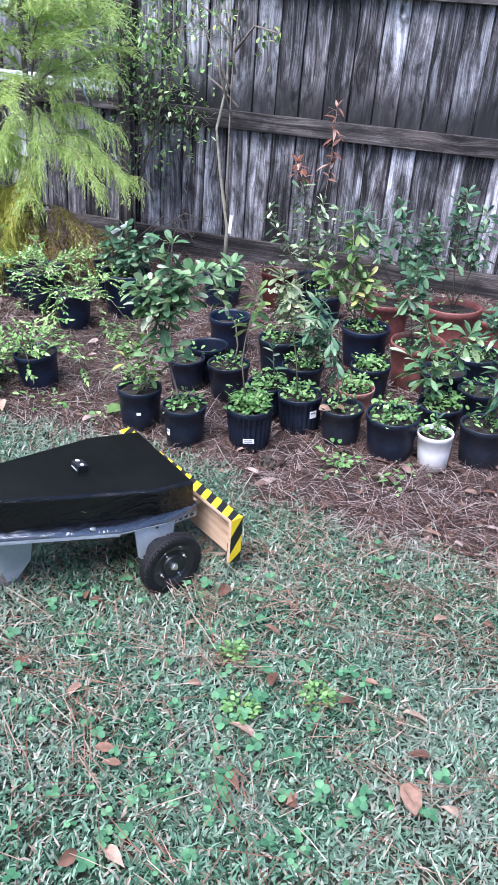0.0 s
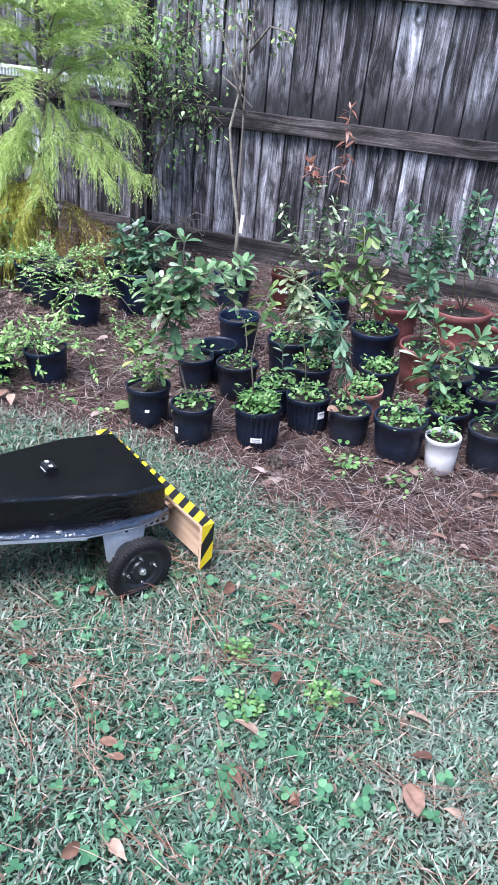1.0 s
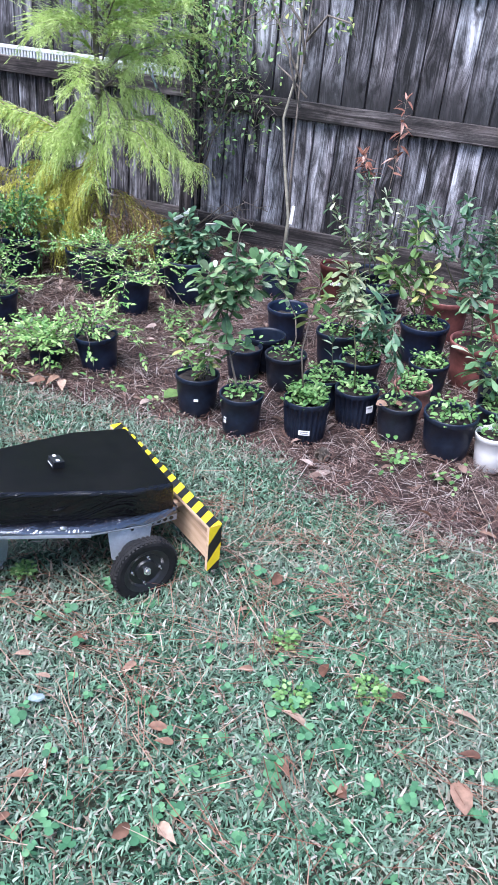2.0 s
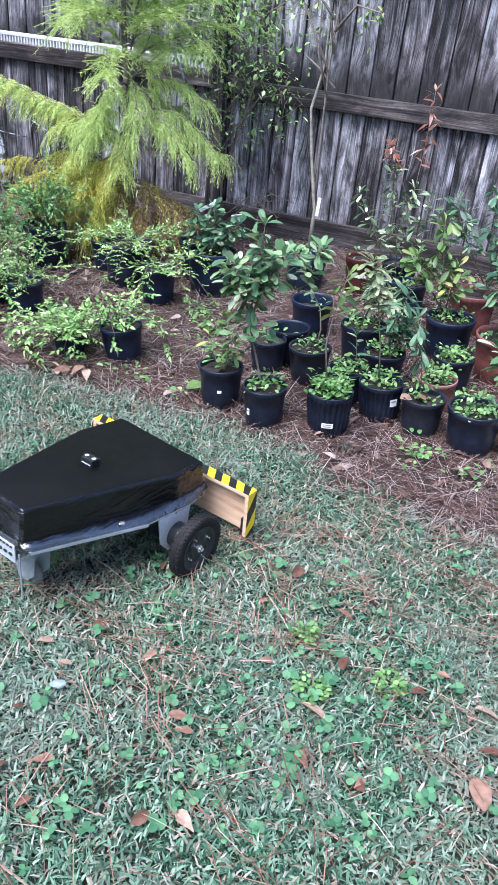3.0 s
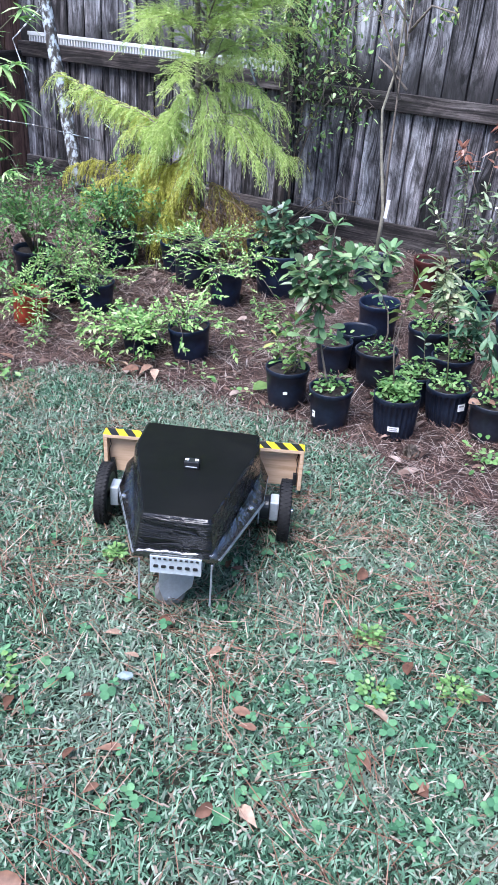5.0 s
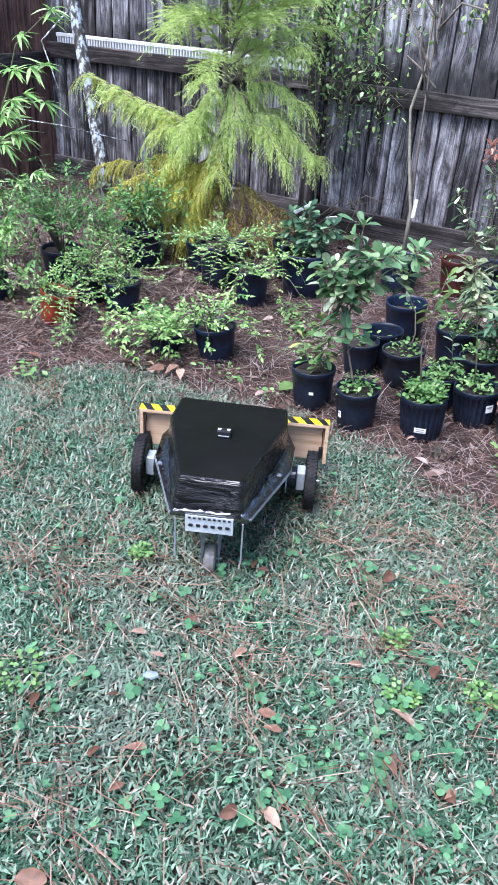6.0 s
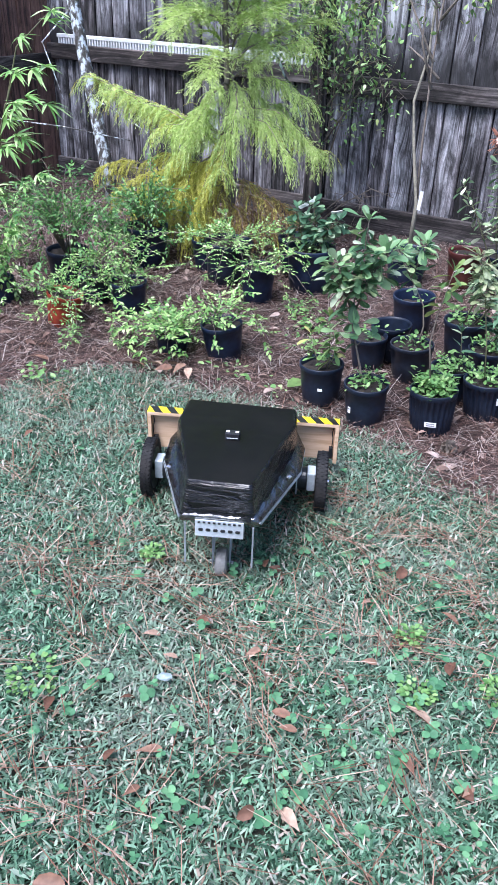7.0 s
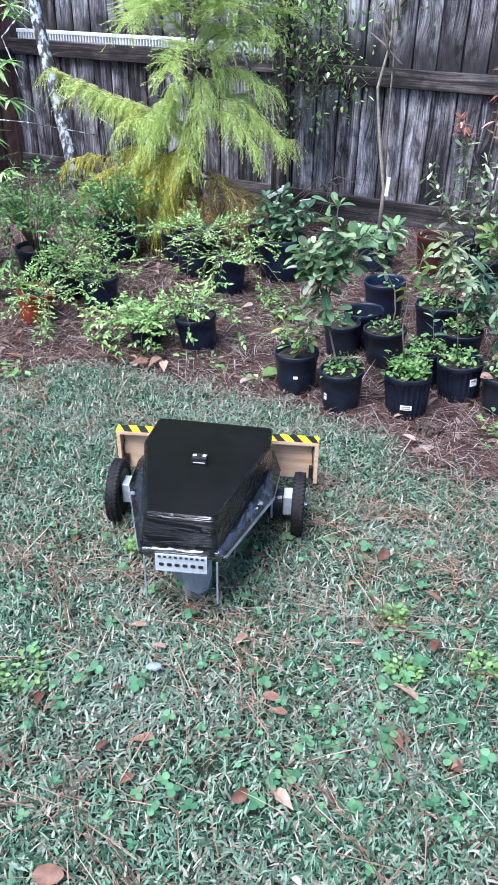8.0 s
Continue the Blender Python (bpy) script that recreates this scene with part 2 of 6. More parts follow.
BRIGHT = leaf_mat("bright_green_leaflet", (0.0, (0.06, 0.17, 0.045)), (0.45, (0.19, 0.38, 0.105)), (0.8, (0.36, 0.54, 0.18)), (1.0, (0.58, 0.7, 0.38)), rough=0.45)
MIDGREEN = leaf_mat("mid_green_leaflet", (0.0, (0.035, 0.12, 0.035)), (0.6, (0.1, 0.26, 0.07)), (1.0, (0.26, 0.44, 0.15)), rough=0.45)
WEED = leaf_mat("weed_leaf", (0.0, (0.08, 0.2, 0.06)), (0.6, (0.18, 0.35, 0.11)), (1.0, (0.36, 0.52, 0.22)), rough=0.5)
PALE_ONE = leaf_mat("single_pale_leaf", (0.0, (0.13, 0.2, 0.1)), (0.5, (0.3, 0.36, 0.19)), (1.0, (0.55, 0.57, 0.38)), rough=0.4, single=True)
RUSSET = leaf_mat("russet_leaf", (0.0, (0.18, 0.065, 0.04)), (0.6, (0.36, 0.17, 0.12)), (1.0, (0.6, 0.4, 0.33)), rough=0.45)
CYPRESS = leaf_mat("lime_cypress_needle", (0.0, (0.34, 0.5, 0.11)), (0.5, (0.56, 0.71, 0.23)), (1.0, (0.78, 0.87, 0.42)), rough=0.6, through_light=0.35)
CYPRESS_GOLD = leaf_mat("golden_cypress_needle", (0.0, (0.34, 0.35, 0.05)), (0.5, (0.56, 0.55, 0.1)), (1.0, (0.74, 0.72, 0.22)), rough=0.6, through_light=0.3)
CYPRESS_BROWN = leaf_mat("brown_cypress_needle", (0.0, (0.14, 0.085, 0.035)), (1.0, (0.4, 0.27, 0.12)), rough=0.7, through_light=0.15)
BAMBOO = leaf_mat("bamboo_leaf", (0.0, (0.2, 0.42, 0.12)), (0.5, (0.38, 0.62, 0.22)), (1.0, (0.62, 0.78, 0.4)), rough=0.4)
BARK = plain_mat("grey_brown_bark", (0.17, 0.14, 0.115), 0.85, grain=70, amount=0.5, bump=0.6)
STEM_GREY = plain_mat("grey_stem", (0.25, 0.23, 0.18), 0.75, grain=60, amount=0.5)
GREEN_STEM = plain_mat("green_brown_stem", (0.13, 0.13, 0.07), 0.7, grain=70, amount=0.4)


def lichen_bark():
    m = Nodes("lichen_bark")
    n = m.noise(m.coords((1, 1, 0.6)), 24.0, 5.0, 0.65)
    col = m.ramp(n, (0.42, (0.06, 0.055, 0.05)), (0.5, (0.16, 0.16, 0.16)), (0.56, (0.6, 0.67, 0.72)))
    m.set(Base_Color=col, Roughness=0.9)
    m.bump(n, 0.6, 0.006)
    return m.mat


PALE_BARK = lichen_bark()



def earth_mat():
    m = Nodes("lawn_earth")
    v = m.coords()
    n1, n2 = m.noise(v, 70.0, 6.0, 0.7), m.noise(v, 3.0, 4.0)
    near = m.ramp(n1, (0.3, (0.012, 0.011, 0.008)), (0.55, (0.032, 0.034, 0.02)), (0.8, (0.12, 0.085, 0.06)))
    m.set(Base_Color=m.mix(m.ramp(n2, (0.4, 0.0), (0.65, 0.5)), near, (0.03, 0.05, 0.026)), Roughness=0.95)
    m.bump(n1, 1.0, 0.02)
    return m.mat


def mulch_mat():
    m = Nodes("needle_litter")
    v = m.coords()
    n1 = m.noise(m.coords((1, 5, 1)), 60.0, 6.0, 0.7, 1.0)
    n2 = m.noise(v, 4.0, 5.0)
    near = m.ramp(n1, (0.3, (0.012, 0.008, 0.007)), (0.55, (0.05, 0.031, 0.027)), (0.8, (0.18, 0.125, 0.112)))
    m.set(Base_Color=m.mix(m.ramp(n2, (0.5, 0.0), (0.72, 0.45)), near, (0.14, 0.11, 0.095)), Roughness=0.95)
    m.bump(n1, 1.0, 0.015)
    return m.mat


EARTH, MULCH = earth_mat(), mulch_mat()

# ---- mesh helpers ----


def part(name, bm, material, parent=None, label="", smooth=False):
    """Links a bmesh as one mesh object, under a thing or a part if one is given."""
    me = bpy.data.meshes.new(name)
    bm.normal_update()
    bm.to_mesh(me)
    bm.free()
    for m in (material if isinstance(material, (list, tuple)) else [material]):
        me.materials.append(m)
    if smooth:
        me.polygons.foreach_set("use_smooth", [True] * len(me.polygons))
    ob = new(name, me)
    ob.parent = parent
    if label:
        tagged(ob, label)
    return ob


def bulk(name, co, faces, material, parent=None, smooth=False):
    """One mesh object from an array of places and an array of triangles or quads."""
    me = bpy.data.meshes.new(name)
    faces = np.asarray(faces, dtype=np.int32)
    k = faces.shape[1]
    me.vertices.add(len(co))
    me.vertices.foreach_set("co", np.asarray(co, dtype=np.float32).ravel())
    me.loops.add(faces.size)
    me.loops.foreach_set("vertex_index", faces.ravel())
    me.polygons.add(len(faces))
    me.polygons.foreach_set("loop_start", np.arange(0, faces.size, k, dtype=np.int32))
    me.polygons.foreach_set("loop_total", np.full(len(faces), k, dtype=np.int32))
    if smooth:
        me.polygons.foreach_set("use_smooth", np.ones(len(faces), dtype=bool))
    me.update(calc_edges=True)
    me.materials.append(material)
    ob = new(name, me)
    ob.parent = parent
    return ob


def box(bm, lo, hi, m=None, bevel=0.0):
    lo, hi = Vector(lo), Vector(hi)
    mat = Matrix.Translation((lo + hi) / 2) @ Matrix.Diagonal((*(hi - lo), 1))
    g = bmesh.ops.create_cube(bm, size=1.0, matrix=(m or Matrix()) @ mat)
    if bevel:
        edges = list({e for v in g["verts"] for e in v.link_edges})
        bmesh.ops.bevel(bm, geom=edges, offset=bevel, segments=2, profile=0.5, affect="EDGES")


def lathe(bm, profile, n=28, m=None):
    """Turns a profile of (radius, z) round z."""
    rings = []
    for r, z in profile:
        ring = []
        for i in range(n):
            a = 2 * math.pi * i / n
            rr = max(r, 1e-4)
            v = Vector((rr * math.cos(a), rr * math.sin(a), z))
            ring.append(bm.verts.new(m @ v if m else v))
        rings.append(ring)
    for a, b in zip(rings, rings[1:]):
        for i in range(n):
            bm.faces.new((a[i], a[(i + 1) % n], b[(i + 1) % n], b[i]))
    if profile[0][0] > 1e-3:
        bm.faces.new(list(reversed(rings[0])))
    if profile[-1][0] > 1e-3:
        bm.faces.new(rings[-1])


def tube(bm, points, radii, sides=6):
    """A bent, tapered rod through the points."""
    pts = [Vector(p) for p in points]
    rings = []
    for i, p in enumerate(pts):
        d = (pts[min(i + 1, len(pts) - 1)] - pts[max(i - 1, 0)]).normalized()
        side = d.cross(Vector((0.3, 0.9, 0.1))).normalized()
        up = d.cross(side)
        r = radii[i] if isinstance(radii, (list, tuple)) else radii
        rings.append([bm.verts.new(p + (side * math.cos(2 * math.pi * k / sides) + up * math.sin(2 * math.pi * k / sides)) * r) for k in range(sides)])
    for a, b in zip(rings, rings[1:]):
        for k in range(sides):
            bm.faces.new((a[k], a[(k + 1) % sides], b[(k + 1) % sides], b[k]))
    bm.faces.new(list(reversed(rings[0])))
    bm.faces.new(rings[-1])


def rot_x(a):
    return Matrix.Rotation(radians(a), 4, "X")


AXLE = Matrix.Rotation(radians(90), 4, "Y")


def empty(name, m, label, category, group=""):
    ob = new(name)
    ob.empty_display_size = 0.05
    ob.matrix_basis = m
    return tagged(ob, label, category, group)


# ---- ground ----


def bed_edge(x):
    """How far from the camera's side the lawn ends and the needle bed begins."""
    xs = np.array([-6.0, -2.6, -1.86, -1.72, -1.53, -1.22, -0.76, -0.34, -0.14, 0.18, 0.37, 0.7, 1.5, 3.0, 6.5])
    ys = np.array([1.5, 1.75, 1.99, 2.25, 2.42, 2.39, 2.44, 2.37, 2.22, 2.19, 2.15, 2.13, 2.1, 2.35, 2.9])
    x = np.asarray(x, dtype=float)
    return np.interp(x, xs, ys) + 0.02 * np.sin(x * 17) + 0.014 * np.sin(x * 41 + 1)


def ground_height(x, y):
    return 0.006 * np.sin(x * 3.1 + 0.4) * np.sin(y * 2.7) + 0.004 * np.sin(x * 9 + y * 7)


def build_ground():
    xs = np.concatenate([[-900, -200, -40, -12], np.arange(-5.0, 6.21, 0.1), [10, 40, 200, 900]])
    ys = np.concatenate([[-900, -200, -40, -10], np.arange(-2.0, 6.01, 0.1), [12, 40, 200, 900]])
    X, Y = np.meshgrid(xs, ys)
    near = (abs(X - 0.5) < 5.6) & (abs(Y - 2) < 4.2)
    Z = np.where(near, ground_height(X, Y), 0.0)
    co = np.stack([X, Y, Z], -1).reshape(-1, 3)
    n, k = X.shape
    i = (np.arange(n - 1)[:, None] * k + np.arange(k - 1)).ravel()
    ob = bulk("ground", co, np.stack([i, i + 1, i + k + 1, i + k], -1), EARTH, smooth=True)
    tagged(ob, "dark lawn earth under short green grass", "ground", kind="structure")
    # the bed of fallen needles: a low mound whose front edge meets the lawn
    xs = np.arange(-5.0, 6.1, 0.05)
    t = np.concatenate([np.linspace(0, 0.2, 8), np.linspace(0.24, 1, 40)])
    X, T = np.meshgrid(xs, t)
    E0 = bed_edge(X)
    Y = E0 + T * (5.2 - E0)
    Z = ground_height(X, Y) - 0.004 + 0.009 * np.minimum(1, (Y - E0) / 0.15) + 0.004 * np.sin(X * 21 + Y * 15) * np.minimum(1, T * 8)
    co = np.stack([X, Y, Z], -1).reshape(-1, 3)
    n, k = X.shape
    i = (np.arange(n - 1)[:, None] * k + np.arange(k - 1)).ravel()
    ob = bulk("mulch_bed", co, np.stack([i, i + 1, i + k + 1, i + k], -1), MULCH, smooth=True)
    tagged(ob, "red-brown bed of pine needle litter along the fence", "ground", kind="structure")


build_ground()

# ---- fences ----


def board_mesh(name, w, h, d, material, wob):
    bm = bmesh.new()
    n = 6
    rnd = random.Random(wob)
    rows = []
    for i in range(n + 1):
        z = h * i / n
        sx = rnd.uniform(-0.0025, 0.0025)
        sy = rnd.uniform(-0.003, 0.003)
        rows.append([bm.verts.new((x + sx, y + sy, z)) for x, y in ((-w / 2, 0), (-w / 2 + 0.003, -d), (w / 2 - 0.003, -d), (w / 2, 0))])
    for a, b in zip(rows, rows[1:]):
        for k in range(4):
            bm.faces.new((a[k], a[(k + 1) % 4], b[(k + 1) % 4], b[k]))
    bm.faces.new(rows[-1])
    bm.faces.new(list(reversed(rows[0])))
    me = bpy.data.meshes.new(name)
    bm.normal_update()
    bm.to_mesh(me)
    bm.free()
    me.materials.append(material)
    return me


def fence(label, m, length, material, rails, bottom=0.1, height=1.78, w=0.146, posts=()):
    """A fence along local x: upright boards at y = 0, rails and posts before them."""
    ob = empty("fence", m, label, "fence")
    rnd = random.Random(int(w * 1000) + len(label))
    meshes = [board_mesh("board", w - 0.0045, height, 0.017, material, k) for k in range(6)]
    x, k = 0.0, 0
    while x < length:
        b = new("board", meshes[k % 6])
        b.parent = ob
        b.matrix_basis = pose(x + w / 2, rnd.uniform(-0.003, 0.003), bottom + rnd.uniform(-0.012, 0.012), 0, rnd.uniform(-0.12, 0.12), rnd.uniform(-0.8, 0.8))
        b = new("board", meshes[(k + 2) % 6])
        b.parent = ob
        b.matrix_basis = pose(x + w, 0.026 + rnd.uniform(-0.002, 0.002), bottom + rnd.uniform(-0.012, 0.012))
        x += w + rnd.uniform(-0.001, 0.003)
        k = (k * 5 + 3) % 11
    for z0, z1, y0, y1 in rails:
        bm = bmesh.new()
        # the rail's own long axis is z in its mesh so that the grain runs along it
        box(bm, (z0 - (z0 + z1) / 2, y0, 0), (z1 - (z0 + z1) / 2, y1, length), bevel=0.004)
        r = part("rail", bm, RAIL, ob)
        r.matrix_basis = Matrix.Translation((0, 0, (z0 + z1) / 2)) @ Matrix.Rotation(radians(90), 4, "Y") @ Matrix.Rotation(radians(180), 4, "Z") @ Matrix.Diagonal((1, -1, 1, 1))
    for px in posts:
        bm = bmesh.new()
        box(bm, (-0.045, -0.1, 0), (0.045, -0.02, 1.85), bevel=0.004)
        p = part("post", bm, RAIL, ob)
        p.matrix_basis = pose(px, -0.001, 0)
    return ob


fence("tall weathered grey board fence with black mildew streaks", pose(-1.74, 5.0, 0), 7.8, BOARD,
      [(0.838, 0.942, -0.06, -0.0185), (1.6, 1.69, -0.06, -0.0185), (0.0, 0.17, -0.05, -0.0185)])
fence("grey board fence section behind the yellow-green tree", pose(-4.1, 5.1, 0), 2.34, BOARD,
      [(0.86, 0.965, -0.06, -0.0185), (0.0, 0.15, -0.05, -0.0185)], posts=(2.24,))
fence("dark red-brown wooden side fence", pose(-4.12, -4.5, 0, 0, 0, 90), 9.66, BOARD_BROWN, [(0.8, 0.9, -0.055, -0.0185)], bottom=-0.01, posts=(0.9, 3.3, 5.7, 7.7))


def closing_walls():
    """Unseen plain walls, added behind the camera and beside it to darken reflections."""
    wall = plain_mat("added_wall_finish", (0.27, 0.25, 0.22), 0.9, grain=14, amount=0.2, bump=0.4)
    for name, lo, hi, words in (("wall_south", (-4.3, -4.85, 0), (6.3, -4.6, 2.6), "added unseen plain grey-brown wall behind the lawn, darkening reflections"), ("wall_east", (6.08, -4.6, 0), (6.3, 5.1, 1.85), "added unseen plain low grey-brown wall beside the lawn, darkening reflections")):
        bm = bmesh.new()
        box(bm, lo, hi, bevel=0.01)
        tagged(part(name, bm, wall), words, "wall", kind="structure")


closing_walls()

# ---- the rolling robot ----


def deck_z(y):
    return 0.183 + (0.135 - y) * 0.109


def top_z(y):
    return 0.278 + (0.135 - y) * 0.14


# the shell in plan, right side front to rear, then left side rear to front: its cover, and its foot
SHELL_COVER = [(0.179, 0.138), (0.186, 0.015), (0.09, -0.434), (-0.082, -0.428), (-0.178, -0.02), (-0.175, 0.158)]
SHELL_FOOT = [(0.182, 0.14), (0.192, 0.01), (0.097, -0.45), (-0.096, -0.444), (-0.186, -0.025), (-0.178, 0.16)]


def outline(plan):
    """A closed plan from its right side, front to rear; the axis leans a little to the right at the rear."""
    both = list(plan) + [(-x, y) for x, y in reversed(plan)]
    return [(x + 0.012 * (0.148 - y), y) for x, y in both]


def prism(bm, pts, zlo, zhi, foot=None):
    low = [bm.verts.new((x, y, zlo(y))) for x, y in foot or pts]
    high = [bm.verts.new((x, y, zhi(y))) for x, y in pts]
    n = len(pts)
    for i in range(n):
        bm.faces.new((low[i], high[i], high[(i + 1) % n], low[(i + 1) % n]))
    bm.faces.new(high[::-1])
    bm.faces.new(low)
    bmesh.ops.recalc_face_normals(bm, faces=bm.faces[:])
    return low, high


def hazard(bm, origin, along, across, length, width, period=0.054, slant=0.024):
    """Slanted black and yellow stripes on a thin strip of tape. Faces of material 0 are yellow, 1 black."""
    o, a, c = Vector(origin), Vector(along).normalized(), Vector(across).normalized()
    x, k = -slant, 0
    while x < length:
        x1 = x + period / 2
        quad = []
        for s, t in ((x, 0), (x1, 0), (x1 + slant, width), (x + slant, width)):
            quad.append(bm.verts.new(o + a * min(max(s, 0), length) + c * t))
        if (quad[0].co - quad[1].co).length > 1e-5 or (quad[2].co - quad[3].co).length > 1e-5:
            try:
                f = bm.faces.new(quad)
                f.material_index = k % 2
            except ValueError:
                pass
        x, k = x1, k + 1


def build_wheel(parent, side):
    wheel = new("wheel")
    wheel.empty_display_size = 0.05
    wheel.parent = parent
    bm = bmesh.new()
    prof = [(0.07, -0.016), (0.086, -0.018), (0.094, -0.0165), (0.098, -0.0105), (0.099, 0.0), (0.098, 0.0105), (0.094, 0.0165), (0.086, 0.018), (0.07, 0.016)]
    lathe(bm, [(r * 0.965, z) for r, z in prof + [prof[0]]], 40, AXLE)
    for i in range(46):
        for s in (-1, 0, 1):
            a = 360 / 46 * (i + (0.5 if s else 0))
            m = rot_x(a) @ Matrix.Translation((s * 0.0112, 0, 0.095 - 0.0012 * abs(s))) @ Matrix.Rotation(radians(s * 28 + 14), 4, "Z")
            box(bm, (-0.0042, -0.0038, -0.003), (0.0042, 0.0038, 0.0018), m)
    part("tyre", bm, TYRE, wheel, "black treaded rubber tyre", smooth=False)
    bm = bmesh.new()
    prof = [(0.012, 0.012), (0.03, 0.012), (0.034, 0.006), (0.05, 0.006), (0.056, 0.011), (0.066, 0.015), (0.0705, 0.017), (0.0705, -0.017), (0.05, -0.01), (0.012, -0.01)]
    lathe(bm, [(r * 0.965, z * side) for r, z in prof] + [(0.0116, 0.012 * side)], 36, AXLE)
    bmesh.ops.recalc_face_normals(bm, faces=bm.faces[:])
    rim = part("rim", bm, RIM, wheel, "recessed black plastic rim")
    for k in range(4):
        bm = bmesh.new()
        y, z = 0.042 * math.cos(math.pi / 2 * k + 0.5), 0.042 * math.sin(math.pi / 2 * k + 0.5)
        lathe(bm, [(0.0, 0.0), (0.0045, 0.0), (0.0045, 0.004), (0.0026, 0.0045), (0.0026, 0.013), (0.0, 0.013)], 6,
              Matrix.Translation((0.006 * side, y, z)) @ (AXLE if side > 0 else AXLE @ Matrix.Rotation(math.pi, 4, "X")))
        part("bolt", bm, ZINC, rim)
    bm = bmesh.new()
    lathe(bm, [(0.0, 0.0), (0.011, 0.0), (0.011, 0.006), (0.0065, 0.007), (0.0065, 0.014), (0.0, 0.0145)], 12,
          Matrix.Translation((0.012 * side, 0, 0)) @ (AXLE if side > 0 else AXLE @ Matrix.Rotation(math.pi, 4, "X")))
    part("hub_nut", bm, ZINC, rim, "silver axle nut")
    wheel.matrix_basis = pose(0.274 * side, 0, 0.1)
    return wheel


def build_robot():
    ob = empty("robot", pose(0, 0, 0), "low three-wheeled robot cart with a black box body", "robot")
    # shell: sides in creased wrap, flat cover, skirt down to the deck
    bm = bmesh.new()
    low, high = prism(bm, SHELL_COVER, lambda y: deck_z(y) + 0.006, top_z, SHELL_FOOT)
    bmesh.ops.bevel(bm, geom=[e for e in bm.edges if not (e.verts[0] in low and e.verts[1] in low)], offset=0.011, segments=4, profile=0.5, affect="EDGES")
    # rear and upper edge faces get the wrap copy with the raised sky sheen
    for f in bm.faces:
        f.material_index = 1 if f.normal.z > 0.97 else 2 if f.normal.y < -0.5 or f.normal.z > 0.3 else 0
    part("shell", bm, [WRAP, SHELL_TOP, WRAP_GLOSS], ob, "black wrapped box body with a flat cover")
    bm = bmesh.new()
    outer = outline([(0.186, 0.155), (0.214, 0.03), (0.206, -0.125), (0.104, -0.449)])
    inner = outline([(0.179, 0.149), (0.187, 0.0), (0.167, -0.1), (0.089, -0.447)])
    rnd = random.Random(4)
    N = len(inner)
    a_, b_, c_ = [], [], []
    for i in range(N):
        for s in range(14):
            f = s / 14
            p = [inner[i][k] * (1 - f) + inner[(i + 1) % N][k] * f for k in (0, 1)]
            q = [outer[i][k] * (1 - f) + outer[(i + 1) % N][k] * f for k in (0, 1)]
            a_.append(bm.verts.new((p[0], p[1], deck_z(p[1]) + 0.019 + rnd.uniform(-0.003, 0.004))))
            md = [p[k] * 0.55 + q[k] * 0.45 for k in (0, 1)]
            b_.append(bm.verts.new((md[0], md[1], deck_z(md[1]) + 0.009 + rnd.uniform(-0.002, 0.002))))
            c_.append(bm.verts.new((q[0], q[1], deck_z(q[1]) + (-0.004 if q[1] < -0.44 else 0.003))))
    M = len(a_)
    for u, w in ((a_, b_), (b_, c_)):
        for i in range(M):
            bm.faces.new((u[i], u[(i + 1) % M], w[(i + 1) % M], w[i]))
    bmesh.ops.recalc_face_normals(bm, faces=bm.faces[:])
    bmesh.ops.solidify(bm, geom=bm.faces[:], thickness=0.0015)
    part("skirt", bm, WRAP_SKIRT, ob, "crumpled glossy black plastic skirt", smooth=True)
    # deck plate with perforated edge
    bm = bmesh.new()
    prism(bm, outline([(0.184, 0.148), (0.215, 0.03), (0.207, -0.125), (0.108, -0.44)]), lambda y: deck_z(y) - 0.003, lambda y: deck_z(y) + 0.001)
    part("deck", bm, DULL_STEEL, ob, "flat aluminium deck plate")
    for s in (-1, 1):
        bm = bmesh.new()
        p, q = Vector((0.2 * s, -0.02, deck_z(-0.02) - 0.004)), Vector((0.178 * s, 0.15, deck_z(0.15) - 0.004))
        d = (q - p).normalized()
        pts = [p, q, q - Vector((0, 0, 0.024)), p - Vector((0, 0, 0.024))]
        bm.faces.new([bm.verts.new(v) for v in pts])
        bmesh.ops.solidify(bm, geom=bm.faces[:], thickness=0.002)
        rail = part("side_rail", bm, STEEL, ob, "perforated aluminium rail")
        out = Vector((d.y, -d.x, 0)) * s
        for k in range(7):
            bm = bmesh.new()
            c = p + d * (0.02 + 0.022 * k) - Vector((0, 0, 0.012)) + out * 0.003
            bmesh.ops.create_circle(bm, cap_ends=True, segments=10, radius=0.0055,
                                    matrix=Matrix.Translation(c) @ out.to_track_quat("Z", "Y").to_matrix().to_4x4() @ Matrix.Diagonal((1.25, 1, 1, 1)))
            bmesh.ops.solidify(bm, geom=bm.faces[:], thickness=0.002)
            part("slot", bm, RIM, rail)
    bm = bmesh.new()
    z1 = deck_z(-0.45) + 0.006
    box(bm, (-0.056, -0.452, z1 - 0.055), (0.072, -0.449, z1 - 0.003))
    box(bm, (-0.056, -0.449, z1 - 0.055), (0.072, -0.4, z1 - 0.052))
    plate = part("rear_plate", bm, STEEL, ob, "perforated aluminium end plate")
    for k in range(6):
        bm = bmesh.new()
        box(bm, (-0.0062, -0.003, -0.004), (0.0062, 0.0005, 0.004), Matrix.Translation((-0.041 + 0.0196 * k, -0.452, z1 - 0.033)), bevel=0.003)
        part("slot", bm, RIM, plate)
    for k in range(9):
        bm = bmesh.new()
